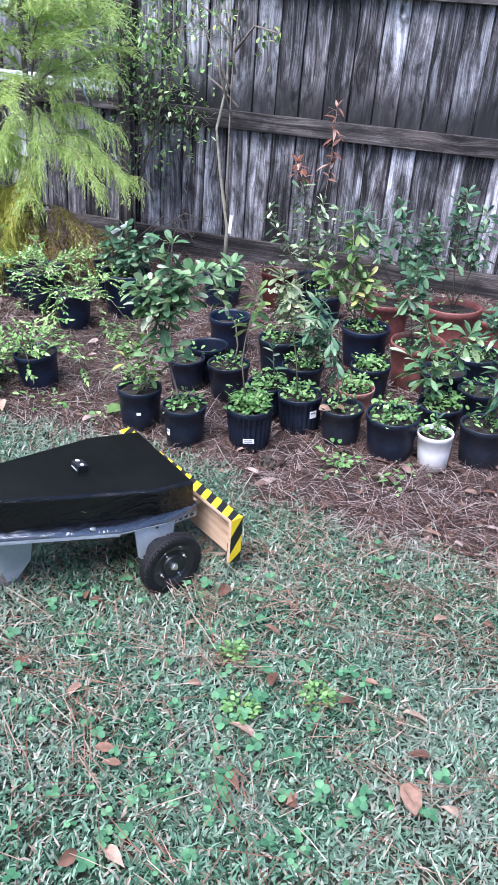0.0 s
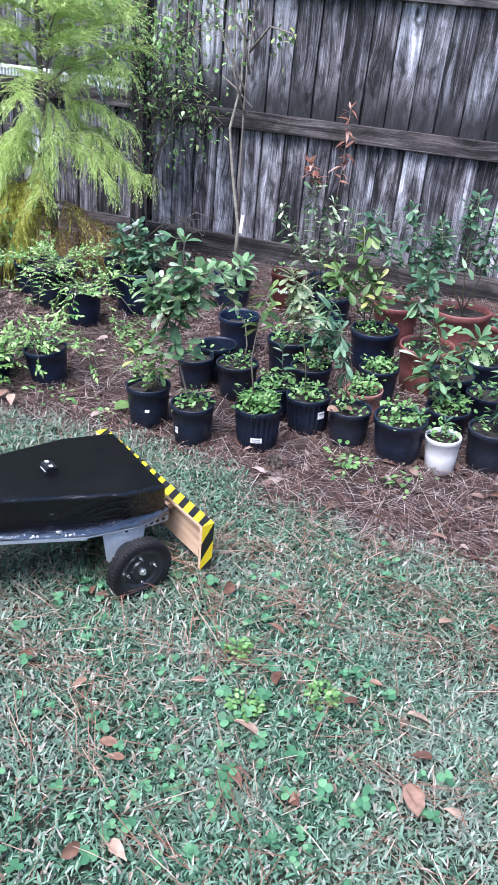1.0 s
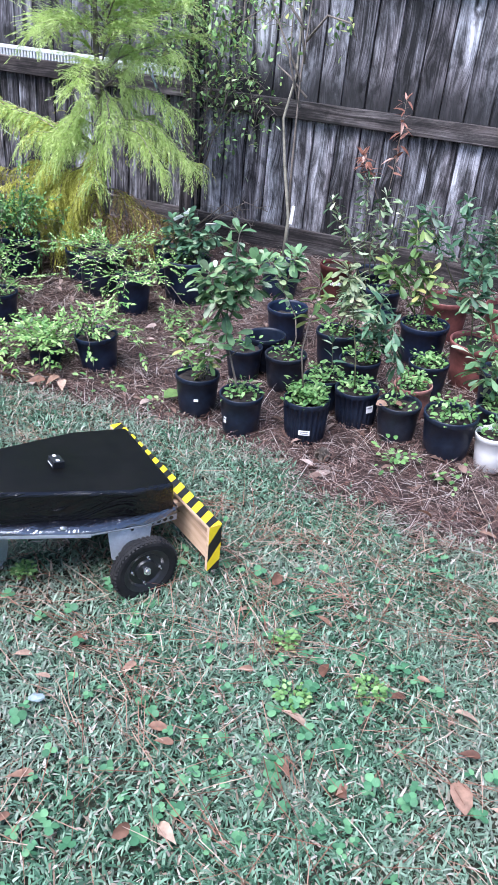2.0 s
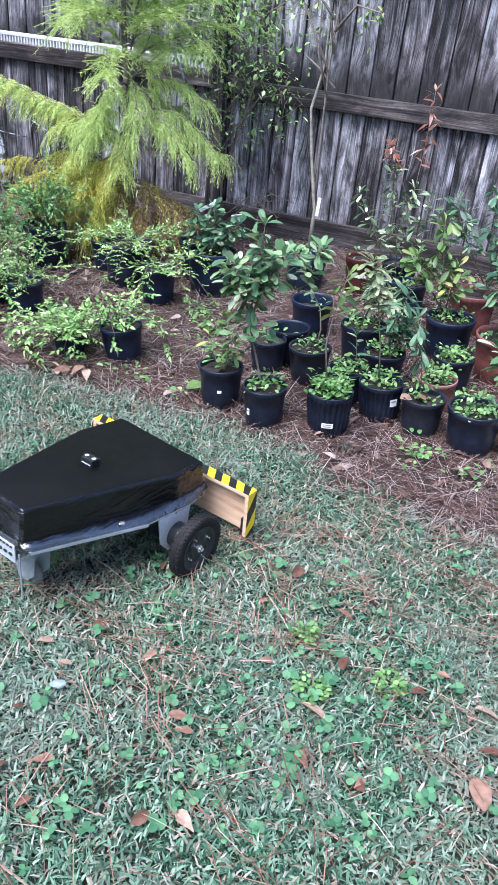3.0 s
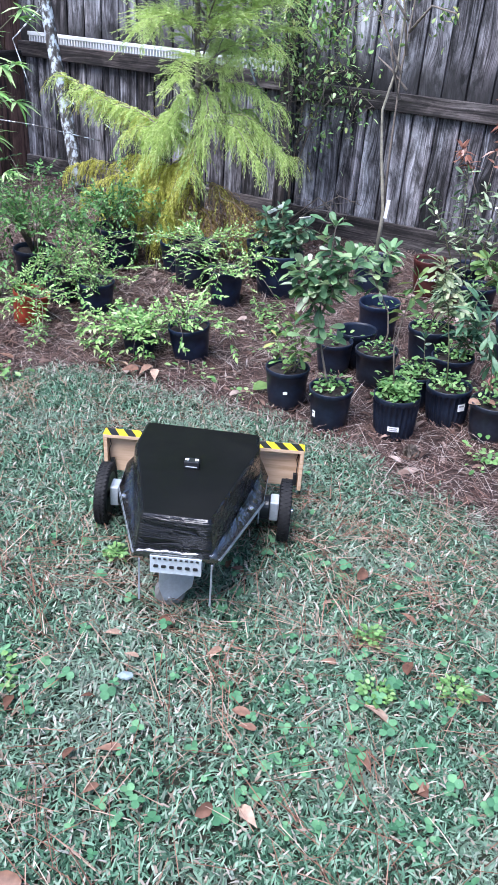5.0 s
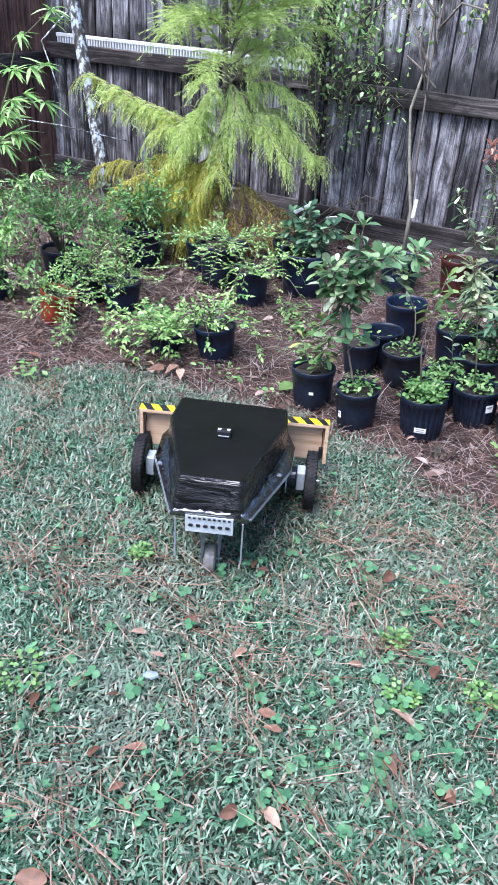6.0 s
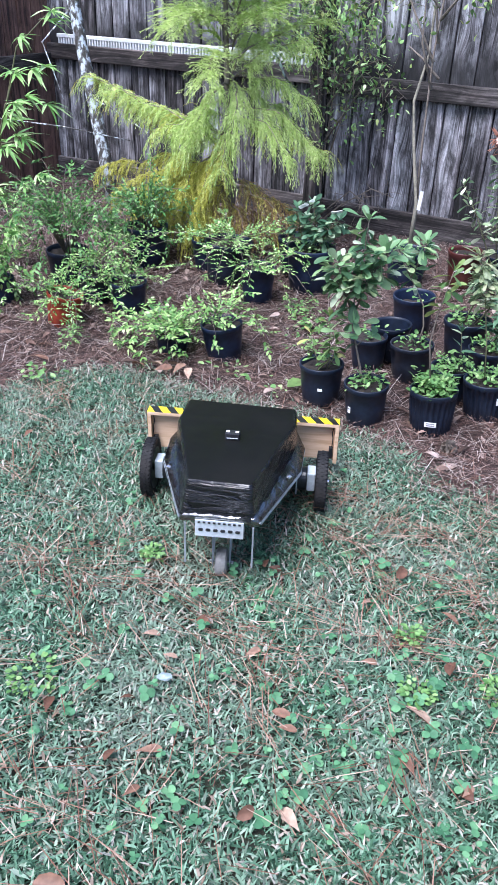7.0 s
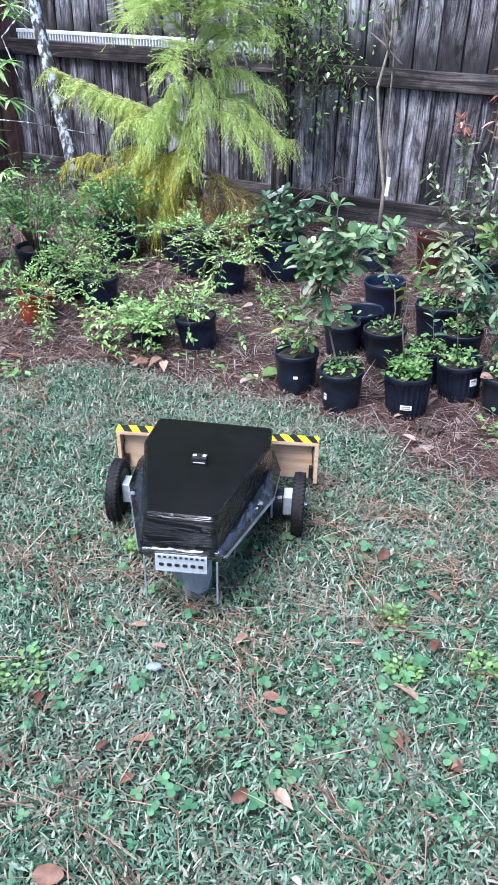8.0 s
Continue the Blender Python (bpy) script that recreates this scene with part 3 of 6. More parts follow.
        box(bm, (-0.0035, -0.003, -0.002), (0.0035, 0.0005, 0.002), Matrix.Translation((-0.045 + 0.0133 * k, -0.452, z1 - 0.009)))
        part("slot", bm, RIM, plate)
    # motors, brackets
    for s in (-1, 1):
        bm = bmesh.new()
        lathe(bm, [(0.036, 0.12 * s), (0.038, 0.124 * s), (0.038, 0.225 * s), (0.036, 0.229 * s)], 24, Matrix.Translation((0, 0, 0.106)) @ AXLE)
        bmesh.ops.recalc_face_normals(bm, faces=bm.faces[:])
        part("motor", bm, MOTOR, ob, "black cylindrical drive motor")
        bm = bmesh.new()
        x0, x1 = sorted((0.229 * s, 0.256 * s))
        box(bm, (x0, -0.026, 0.074), (x1, 0.026, 0.14), bevel=0.004)
        part("gearbox", bm, STEEL, ob, "bare aluminium gearbox block")
        bm = bmesh.new()
        x0, x1 = sorted((0.196 * s, 0.2 * s))
        zt = deck_z(-0.04)
        pts = [(-0.075, zt), (0.06, deck_z(0.06)), (0.045, 0.07), (-0.03, 0.062), (-0.062, 0.1)]
        f = bm.faces.new([bm.verts.new((x0, y, z)) for y, z in pts])
        e = bmesh.ops.extrude_face_region(bm, geom=[f])
        bmesh.ops.translate(bm, verts=[v for v in e["geom"] if isinstance(v, bmesh.types.BMVert)], vec=(x1 - x0, 0, 0))
        bmesh.ops.recalc_face_normals(bm, faces=bm.faces[:])
        part("motor_bracket", bm, STEEL, ob, "bent aluminium motor bracket")
        bm = bmesh.new()
        lathe(bm, [(0.0, 0.0), (0.008, 0.0), (0.007, 0.004), (0.0, 0.006)], 12, pose(0.176 * s, -0.19, deck_z(-0.19) + 0.013))
        part("bolt", bm, ZINC, ob)
        # bent lip along the tapering deck edge
        bm = bmesh.new()
        ends = [(0.209 * s + 0.003, -0.127), (0.11 * s + 0.007, -0.438)]
        rim = [bm.verts.new((x, y, deck_z(y) + dz)) for x, y in ends for dz in (0.0025, -0.007)]
        bm.faces.new((rim[0], rim[1], rim[3], rim[2]))
        bmesh.ops.solidify(bm, geom=bm.faces[:], thickness=0.0025)
        part("deck_lip", bm, STEEL, ob, "bright bent aluminium edge")
        # clear guard hanging from the deck edge
        bm = bmesh.new()
        p, q = Vector((0.09 * s + 0.008, -0.452, 0)), Vector((0.188 * s, -0.12, 0))
        zs = (deck_z(-0.452), deck_z(-0.12))
        bm.faces.new([bm.verts.new(v) for v in ((p.x, p.y, zs[0] - 0.005), (q.x, q.y, zs[1] - 0.005), (q.x, q.y, zs[1] - 0.03), (p.x, p.y, 0.125))])
        bmesh.ops.solidify(bm, geom=bm.faces[:], thickness=0.004)
        guard = part("side_guard", bm, ACRYLIC, ob, "clear acrylic side guard")
        guard.visible_shadow = False
        bm = bmesh.new()
        box(bm, (-0.0022, -0.002, 0.11), (0.0022, 0.001, zs[0] - 0.004), pose(0.09 * s + 0.008, -0.457, 0))
        part("guard_post", bm, DULL_STEEL, ob, "thin grey upright strip")
    # wooden bumper with hazard tape
    bumper = new("bumper")
    bumper.empty_display_size = 0.05
    bumper.parent = ob
    bumper.matrix_basis = pose(0.004, 0, -0.002, 0, -0.6, 0)
    tagged(bumper, "pale plywood bumper edged in black and yellow tape")
    L, yb, yf, zb, zt = 0.321, 0.17, 0.21, 0.059, 0.21
    for nm, lo, hi in (("front_panel", (-L, yf - 0.012, zb), (L, yf, zt - 0.0125)), ("top_strip", (-L, yb, zt - 0.012), (L, yf, zt)),
                       ("end_strip", (-L, yb, zb), (-L + 0.012, yf - 0.0125, zt - 0.0125)), ("end_strip", (L - 0.012, yb, zb), (L, yf - 0.0125, zt - 0.0125))):
        bm = bmesh.new()
        box(bm, lo, hi, bevel=0.0012)
        part(nm, bm, PLY, bumper)
    for s in (-1, 1):
        bm = bmesh.new()
        hazard(bm, (L * s + 0.0008 * s, yf, zt), (0, 0, -1), (0, -1, 0), zt - zb, yf - yb, 0.12, 0.06)
        part("hazard_tape", bm, [TAPE_YELLOW, TAPE_BLACK], bumper, "black and yellow striped tape")
    bm = bmesh.new()
    hazard(bm, (-L, yf, zt + 0.0008), (1, 0, 0), (0, -1, 0), 2 * L, yf - yb)
    part("hazard_tape", bm, [TAPE_YELLOW, TAPE_BLACK], bumper, "black and yellow striped tape")
    bm = bmesh.new()
    hazard(bm, (L, yf + 0.0008, zb), (-1, 0, 0), (0, 0, 1), 2 * L, zt - zb, 0.1, 0.07)
    part("hazard_tape", bm, [TAPE_YELLOW, TAPE_BLACK], bumper, "black and yellow striped tape")
    for s in (-1, 1):
        bm = bmesh.new()
        box(bm, (0.13 * s - 0.01, 0.1, 0.165), (0.13 * s + 0.01, yf - 0.013, 0.183), bevel=0.002)
        part("support_arm", bm, PLY, bumper, "short wooden support arm")
        bm = bmesh.new()
        rnd = random.Random(s + 5)
        p = [Vector((0.306 * s, yf - 0.018, 0.205 - 0.02 * k)) + Vector((rnd.uniform(-0.006, 0.002) * s, rnd.uniform(-0.006, 0.0), 0)) for k in range(6)]
        tube(bm, p, 0.0016, 5)
        box(bm, (0.298 * s - 0.005, yf - 0.03, 0.072), (0.298 * s + 0.008, yf - 0.014, 0.112), bevel=0.002)
        part("sensor_cable", bm, RIM, bumper, "black cable with a small sensor")
    # small camera on the cover
    zc = top_z(-0.14)
    bm = bmesh.new()
    tilt = rot_x(-8.4)
    box(bm, (-0.021, -0.016, 0.0), (0.021, 0.016, 0.021), pose(0.004, -0.14, zc - 0.001) @ tilt, bevel=0.002)
    module = part("camera_module", bm, RIM, ob, "small black camera module")
    for dx in (-0.014, 0.013):
        bm = bmesh.new()
        box(bm, (dx - 0.005, -0.006, 0.021), (dx + 0.005, 0.004, 0.0235), pose(0.004, -0.14, zc - 0.001) @ tilt, bevel=0.001)
        part("connector", bm, LABEL_WHITE, module)
    bm = bmesh.new()
    box(bm, (-0.016, -0.0175, 0.006), (0.016, -0.016, 0.008), pose(0.004, -0.14, zc - 0.001) @ tilt)
    part("connector", bm, STEEL, module)
    wheels = [build_wheel(ob, s) for s in (-1, 1)]
    # caster
    caster = new("caster")
    caster.empty_display_size = 0.03
    caster.parent = ob
    caster.matrix_basis = pose(0.006, -0.345, 0)
    zp = deck_z(-0.345)
    bm = bmesh.new()
    lathe(bm, [(0.006, zp - 0.004), (0.026, zp - 0.006), (0.028, zp - 0.05), (0.034, zp - 0.056), (0.034, zp - 0.07), (0.01, zp - 0.074)][::-1], 20)
    part("swivel", bm, STEEL, caster, "round steel swivel plate")
    bm = bmesh.new()
    zf = zp - 0.072
    for s in (-1, 1):
        f = bm.faces.new([bm.verts.new((0.024 * s, y, z)) for y, z in ((0.042, zf), (-0.056, zf), (-0.056, 0.082), (-0.042, 0.036), (-0.012, 0.036), (0.032, 0.084))])
        bmesh.ops.solidify(bm, geom=[f], thickness=0.0025)
    box(bm, (-0.0255, -0.03, zf - 0.002), (0.0255, 0.02, zf + 0.002))
    bmesh.ops.recalc_face_normals(bm, faces=bm.faces[:])
    part("fork", bm, STEEL, caster, "steel caster fork")
    bm = bmesh.new()
    lathe(bm, [(0.01, -0.0165), (0.034, -0.0165), (0.04, -0.012), (0.0415, 0.0), (0.04, 0.012), (0.034, 0.0165), (0.01, 0.0165)], 28, pose(0, -0.026, 0.047) @ AXLE)
    part("caster_wheel", bm, GREY_RUBBER, caster, "small grey rubber wheel")
    bm = bmesh.new()
    lathe(bm, [(0.0, -0.034), (0.006, -0.034), (0.006, -0.027), (0.004, -0.026), (0.004, 0.026), (0.006, 0.027), (0.006, 0.034), (0.0, 0.034)], 8, pose(0, -0.026, 0.047) @ AXLE)
    part("axle_bolt", bm, ZINC, caster)
    return ob, wheels, caster


robot, robot_wheels, robot_caster = build_robot()

# ---- leaves, blades and needles in bulk ----


def unit(v):
    return v / np.maximum(np.linalg.norm(v, axis=-1, keepdims=True), 1e-9)


def template(kind):
    """Half outline of a leaf of length 1: places along it and half widths."""
    s, w = {
        "oblong": ((0, 0.14, 0.4, 0.7, 0.92, 1), (0.05, 0.22, 0.7, 1.0, 0.72, 0.26)),
        "lance": ((0, 0.1, 0.3, 0.6, 1), (0.08, 0.55, 1.0, 0.8, 0.02)),
        "round": ((0, 0.2, 0.55, 0.85, 1), (0.1, 0.75, 1.0, 0.75, 0.2)),
        "small": ((0, 0.4, 1), (0.12, 1.0, 0.04)),
    }[kind]
    return np.array(s), np.array(w) * 0.5


def leaves(name, kind, pos, direction, length, ratio, material, parent=None, fold=0.25, curl=0.25, up=None, seed=0):
    """Leaves of one kind as one mesh: where each begins, where it points, how long it is."""
    rng = np.random.default_rng(seed)
    pos, d = np.asarray(pos, float), unit(np.asarray(direction, float))
    n = len(pos)
    s, w = template(kind)
    k = len(s)
    length = np.broadcast_to(np.asarray(length, float), (n,))
    upv = np.tile([0.0, 0.0, 1.0], (n, 1)) if up is None else np.asarray(up, float)
    upv = upv + rng.normal(0, 0.3, (n, 3))
    side = unit(np.cross(upv, d))
    nor = np.cross(d, side)
    cz = curl * rng.uniform(0.2, 1.4, n)
    L = length[:, None]
    mid = pos[:, None] + d[:, None] * (s * L)[..., None] - nor[:, None] * (cz[:, None] * s ** 2 * L)[..., None]
    half = side[:, None] * (w * ratio * L)[..., None]
    lift = nor[:, None] * (w * ratio * fold * L)[..., None]
    co = np.stack([mid - half + lift, mid, mid + half + lift], 2).reshape(-1, 3)
    i = np.arange(k - 1)
    a = i * 3
    quads = np.concatenate([np.stack([a, a + 1, a + 4, a + 3], -1), np.stack([a + 1, a + 2, a + 5, a + 4], -1)])
    faces = (quads[None] + (np.arange(n) * k * 3)[:, None, None]).reshape(-1, 4)
    return bulk(name, co, faces, material, parent, smooth=True)


def blades(name, pos, yaw, rise, length, width, bend, material, parent=None, pointed=True):
    """Narrow blades of three triangles, lying or standing."""
    pos = np.asarray(pos, float)
    n = len(pos)
    flat = np.stack([np.cos(yaw), np.sin(yaw), np.zeros(n)], -1)
    side = np.stack([-np.sin(yaw), np.cos(yaw), np.zeros(n)], -1) * (width * 0.5)[:, None]
    upv = np.array([0, 0, 1.0])
    d1 = flat * np.cos(rise)[:, None] + upv * np.sin(rise)[:, None]
    r2 = rise - bend
    d2 = flat * np.cos(r2)[:, None] + upv * np.sin(r2)[:, None]
    m = pos + d1 * (length * 0.5)[:, None]
    e = m + d2 * (length * 0.5)[:, None]
    co = np.stack([pos - side * 0.95, pos + side * 0.95, m + side, m - side, e], 1).reshape(-1, 3)
    f = np.array([[0, 1, 2], [0, 2, 3], [3, 2, 4]])
    faces = (f[None] + (np.arange(n) * 5)[:, None, None]).reshape(-1, 3)
    return bulk(name, co, faces, material, parent)


def build_lawn():
    rng = np.random.default_rng(11)

    def scatter(n, x0, x1, y0, y1, over=0.05, fade=0.01):
        """Places on the lawn, thinning out unevenly towards the borders."""
        x, y = rng.uniform(x0, x1, n), rng.uniform(y0, y1, n)
        e = bed_edge(x)
        wave = 0.35 * np.sin(x * 3.1 + np.sin(y * 2.3)) * np.sin(y * 2.7 + 1.0)
        rim = np.minimum(np.minimum(x - x0, x1 - x), y - y0) / fade + wave
        keep = (y < e + over * rng.normal(0, 1, n)) & (rng.uniform(0, 1, n) < np.clip(rim, 0, 1) ** 1.5)
        return x[keep], y[keep]

    x1, y1 = scatter(480000, -3.2, 2.0, -0.5, 2.6, fade=0.9)
    x2, y2 = scatter(320000, -4.1, 6.1, -4.6, 3.0)
    x, y = np.concatenate([x1, x2]), np.concatenate([y1, y2])
    # thin, pale patches in the turf
    patch = np.sin(x * 5.3 + 1.7 * np.sin(y * 4)) * np.sin(y * 6.1 + 1.3 * np.sin(x * 3)) + 0.4 * np.sin(x * 13 + y * 11)
    keep = rng.uniform(0, 1, len(x)) < 0.78 + 0.22 * np.clip(-patch, -1, 1)
    x, y = x[keep], y[keep]
    # denser tufts with longer blades
    tx, ty = scatter(1300, -2.2, 1.0, 0.45, 2.4, 0.0)
    tx, ty = np.repeat(tx, 14), np.repeat(ty, 14)
    base_n = len(x)
    x, y = np.concatenate([x, tx + rng.normal(0, 0.014, len(tx))]), np.concatenate([y, ty + rng.normal(0, 0.014, len(tx))])
    n = len(x)
    z = ground_height(x, y) + rng.uniform(0, 0.018, n)
    width = rng.uniform(0.0028, 0.0066, n)
    length = rng.uniform(0.013, 0.036, n)
    thin = rng.uniform(0, 1, n) < 0.25
    width[thin] *= 0.4
    length[base_n:] *= 1.25
    rise = np.abs(rng.normal(0.5, 0.42, n))
    fuzz = rng.normal(0, 0.3, n)
    far = (x + fuzz < -2.8) | (x + fuzz > 1.7) | (y + fuzz < 0.0)
    far[base_n:] = False
    width[far] *= 2.3
    length[far] *= 1.7
    ob = blades("lawn_grass", np.stack([x, y, z], -1), rng.uniform(0, 2 * np.pi, n), rise, length, width, rng.uniform(0.05, 0.8, n), GRASS)
    tagged(ob, "short blue-green lawn grass with dry straw-coloured blades", "grass", kind="stuff")


def build_clover():
    rng = np.random.default_rng(5)
    spots = [(0.12, 1.15, 0.2, 26), (0.1, 1.35, 0.18, 16), (-0.02, 0.95, 0.16, 26), (0.28, 1.5, 0.2, 14), (-0.35, 1.45, 0.2, 18), (-0.6, 1.2, 0.25, 16), (0.3, 2.0, 0.2, 10),
             (-0.3, 0.85, 0.2, 18), (-0.25, 1.75, 0.25, 12), (0.45, 1.25, 0.25, 12), (-0.9, 1.4, 0.3, 16), (-0.2, 1.2, 0.3, 24), (0.0, 1.6, 0.5, 24), (-0.8, 2.0, 0.5, 14), (0.3, 1.1, 0.3, 20), (-0.6, 0.8, 0.3, 16)]
    pos, dirs, lens = [], [], []
    for cx, cy, r, k in spots:
        for _ in range(int(k * 0.8)):
            px, py = rng.normal(cx, r * 0.5), rng.normal(cy, r * 0.5)
            if py > float(bed_edge(px)):
                continue
            z = 0.022 + rng.uniform(0, 0.022)
            a0 = rng.uniform(0, 2 * np.pi)
            L = rng.uniform(0.011, 0.022)
            for j in range(3):
                a = a0 + j * 2 * np.pi / 3
                pos.append((px, py, z))
                dirs.append((np.cos(a), np.sin(a), rng.uniform(-0.15, 0.3)))
                lens.append(L)
    ob = leaves("clover", "round", pos, dirs, lens, 1.05, CLOVER, fold=0.15, curl=0.1, seed=3)
    tagged(ob, "bright green three-part clover leaves in the lawn", "clover", kind="stuff")


def needle_strips(name, x, y, z, length, width, label, seed, tilt=0.12, material=NEEDLE):
    rng = np.random.default_rng(seed)
    n = len(x)
    ob = blades(name, np.stack([x, y, z], -1), rng.uniform(0, 2 * np.pi, n), rng.normal(tilt * 0.4, tilt, n), length, width, rng.normal(0.15, 0.12, n), material)
    return tagged(ob, label, "pine needles", kind="stuff")


def build_needles():
    rng = np.random.default_rng(21)
    n = 160000
    x, y = rng.uniform(-4.1, 5.0, n), rng.uniform(1.7, 4.95, n)
    rim = (5.0 - x) / 2.8 + 0.3 * np.sin(y * 3.0 + x)
    keep = (y > bed_edge(x) - 0.01 - 0.05 * np.abs(rng.normal(0, 1, n))) & (rng.uniform(0, 1, n) < np.clip(rim, 0, 1))
    x, y = x[keep], y[keep]
    n = len(x)
    z = ground_height(x, y) + 0.004 + rng.uniform(0, 0.024, n)
    needle_strips("pine_straw", x, y, z, rng.uniform(0.04, 0.18, n), rng.uniform(0.001, 0.0027, n), "red-brown and grey fallen pine needles in a thick layer", 22)
    n = 1000
    x, y = rng.uniform(-2.0, 1.0, n), rng.uniform(0.45, 2.4, n)
    extra = 110
    x = np.concatenate([x, rng.normal(0.35, 0.3, extra), rng.normal(0.05, 0.35, 110)])
    y = np.concatenate([y, rng.normal(1.95, 0.16, extra), rng.normal(1.65, 0.25, 110)])
    yaw = rng.uniform(0, 2 * np.pi, len(x))
    # loose drifts of needles that lie nearly the same way
    bx, by, ba = rng.uniform(-1.7, 0.9, 110), rng.uniform(0.5, 2.1, 110), rng.normal(-0.25, 0.7, 110)
    for cx, cy, ca in [*zip(bx, by, ba), *zip(rng.normal(0.3, 0.3, 16), rng.normal(1.85, 0.25, 16), rng.normal(-0.35, 0.4, 16))]:
        k = rng.integers(4, 16)
        x = np.concatenate([x, rng.normal(cx, 0.045, k)])
        y = np.concatenate([y, rng.normal(cy, 0.022, k)])
        yaw = np.concatenate([yaw, rng.normal(ca, 0.25, k) + np.pi * rng.integers(0, 2, k)])
    n = len(x)
    z = ground_height(x, y) + rng.uniform(0.032, 0.052, n)
    ob = blades("lawn_straw", np.stack([x, y, z], -1), yaw, rng.normal(0.02, 0.05, n), rng.uniform(0.07, 0.2, n), rng.uniform(0.0012, 0.0023, n), rng.normal(0.1, 0.1, n), STRAW)
    tagged(ob, "brown pine needles strewn singly and in drifts over the grass", "pine needles", kind="stuff")


def build_litter():
    rng = np.random.default_rng(31)
    n = 2400
    x, y = rng.uniform(-3.0, 1.3, n), rng.uniform(1.8, 4.9, n)
    keep = y > bed_edge(x) + 0.02
    x, y = x[keep], y[keep]
    n = len(x)
    a = rng.uniform(0, 2 * np.pi, n)
    d = np.stack([np.cos(a), np.sin(a), rng.normal(0.1, 0.25, n)], -1)
    pos = np.stack([x, y, ground_height(x, y) + 0.022], -1)
    ob = leaves("leaf_litter", "oblong", pos, d, rng.uniform(0.02, 0.068, n), 0.45, LITTER, fold=0.5, curl=0.5, seed=8)
    tagged(ob, "small dry brown leaves caught in the pine needles", "leaf litter", kind="stuff")
    # bits of low green growth in the bed
    pos, d, L = [], [], []
    for cx, cy, k in ((0.12, 2.52, 34), (0.34, 2.5, 14), (-1.75, 2.12, 26), (-0.86, 2.5, 8), (-1.02, 3.2, 50), (-1.9, 2.5, 20), (-1.1, 2.55, 14), (-1.15, 3.35, 50), (-0.95, 2.95, 22)):
        for _ in range(int(k * 1.5)):
            b = rng.uniform(0, 2 * np.pi)
            r = abs(rng.normal(0, 0.055))
            pos.append((cx + r * np.cos(b), cy + r * np.sin(b), 0.03 + rng.uniform(0, 0.05)))
            d.append((np.cos(b), np.sin(b), rng.uniform(-0.2, 0.5)))
            L.append(rng.uniform(0.012, 0.028))
    ob = leaves("ground_weeds", "round", pos, d, L, 0.7, WEED, fold=0.2, seed=9)
    tagged(ob, "low green weeds sprouting from the needle bed", "weeds", kind="stuff")


build_lawn()
build_clover()
build_needles()
build_litter()

# ---- potted plants ----


def pot_mesh(W, H, material, parent, ribs=0, label=""):
    R = W / 2
    b = R * 0.8
    prof = [(0.0, 0.0), (b * 0.9, 0.0), (b, 0.006), (b + (R - b) * 0.45, H * 0.5), (R * 0.945, H * 0.86), (R * 0.985, H * 0.875), (R, H * 0.985), (R * 0.99, H),
            (R * 0.94, H), (R * 0.92, H * 0.93), (R * 0.84, H * 0.6), (R * 0.78, H * 0.3), (0.0, H * 0.28)]
    bm = bmesh.new()
    n = 96 if ribs else 32
    rings = []
    for i, (r, z) in enumerate(prof):
        wave = 0.0045 if ribs and 2 <= i <= 4 else 0.0
        rings.append([bm.verts.new(((r + wave * math.cos(ribs * 2 * math.pi * k / n)) * math.cos(2 * math.pi * k / n),
                                    (r + wave * math.cos(ribs * 2 * math.pi * k / n)) * math.sin(2 * math.pi * k / n), z)) for k in range(n)])
    for a, c in zip(rings, rings[1:]):
        for k in range(n):
            bm.faces.new((a[k], a[(k + 1) % n], c[(k + 1) % n], c[k]))
    bmesh.ops.remove_doubles(bm, verts=bm.verts[:], dist=0.0002)
    return part("pot", bm, material, parent, label, smooth=True)


def soil_mesh(W, H, parent, rnd, fill):
    bm = bmesh.new()
    R = W / 2 * 0.9
    rows, n = [], 20
    for j, f in enumerate((0.0, 0.35, 0.7, 1.0)):
        rows.append([bm.verts.new((R * f * math.cos(2 * math.pi * k / n), R * f * math.sin(2 * math.pi * k / n), H * fill + rnd.uniform(-0.006, 0.006))) for k in range(n)])
    for a, c in zip(rows, rows[1:]):
        for k in range(n):
            bm.faces.new((a[k], c[k], c[(k + 1) % n], a[(k + 1) % n]))
    bmesh.ops.remove_doubles(bm, verts=bm.verts[:], dist=0.0002)
    part("soil", bm, SOIL, parent, "dark crumbly potting soil", smooth=True)


def weeds(W, z, count, parent, seed, size=(0.012, 0.026), height=0.06):
    rng = np.random.default_rng(seed)
    a, r = rng.uniform(0, 2 * np.pi, count), W * 0.44 * np.sqrt(rng.uniform(0, 1, count))
    pos = np.stack([r * np.cos(a), r * np.sin(a), z + rng.uniform(0.004, height, count)], -1)
    b = rng.uniform(0, 2 * np.pi, count)
    d = np.stack([np.cos(b), np.sin(b), rng.uniform(-0.3, 1.3, count)], -1)
    ob = leaves("weed_cover", "round", pos, d, rng.uniform(*size, count), 0.62, WEED, parent, fold=0.2, seed=seed)
    tagged(ob, "small round green weed leaves", kind="stuff")


def path_at(pts, f):
    """The place and heading a fraction f along a bent line."""
    p = np.asarray(pts, float)
    seg = np.linalg.norm(np.diff(p, axis=0), axis=1)
    c = np.concatenate([[0], np.cumsum(seg)]) / seg.sum()
    i = min(int(np.searchsorted(c, f, side="right")) - 1, len(p) - 2)
    t = (f - c[i]) / max(c[i + 1] - c[i], 1e-9)
    return p[i] * (1 - t) + p[i + 1] * t, unit(p[i + 1] - p[i])


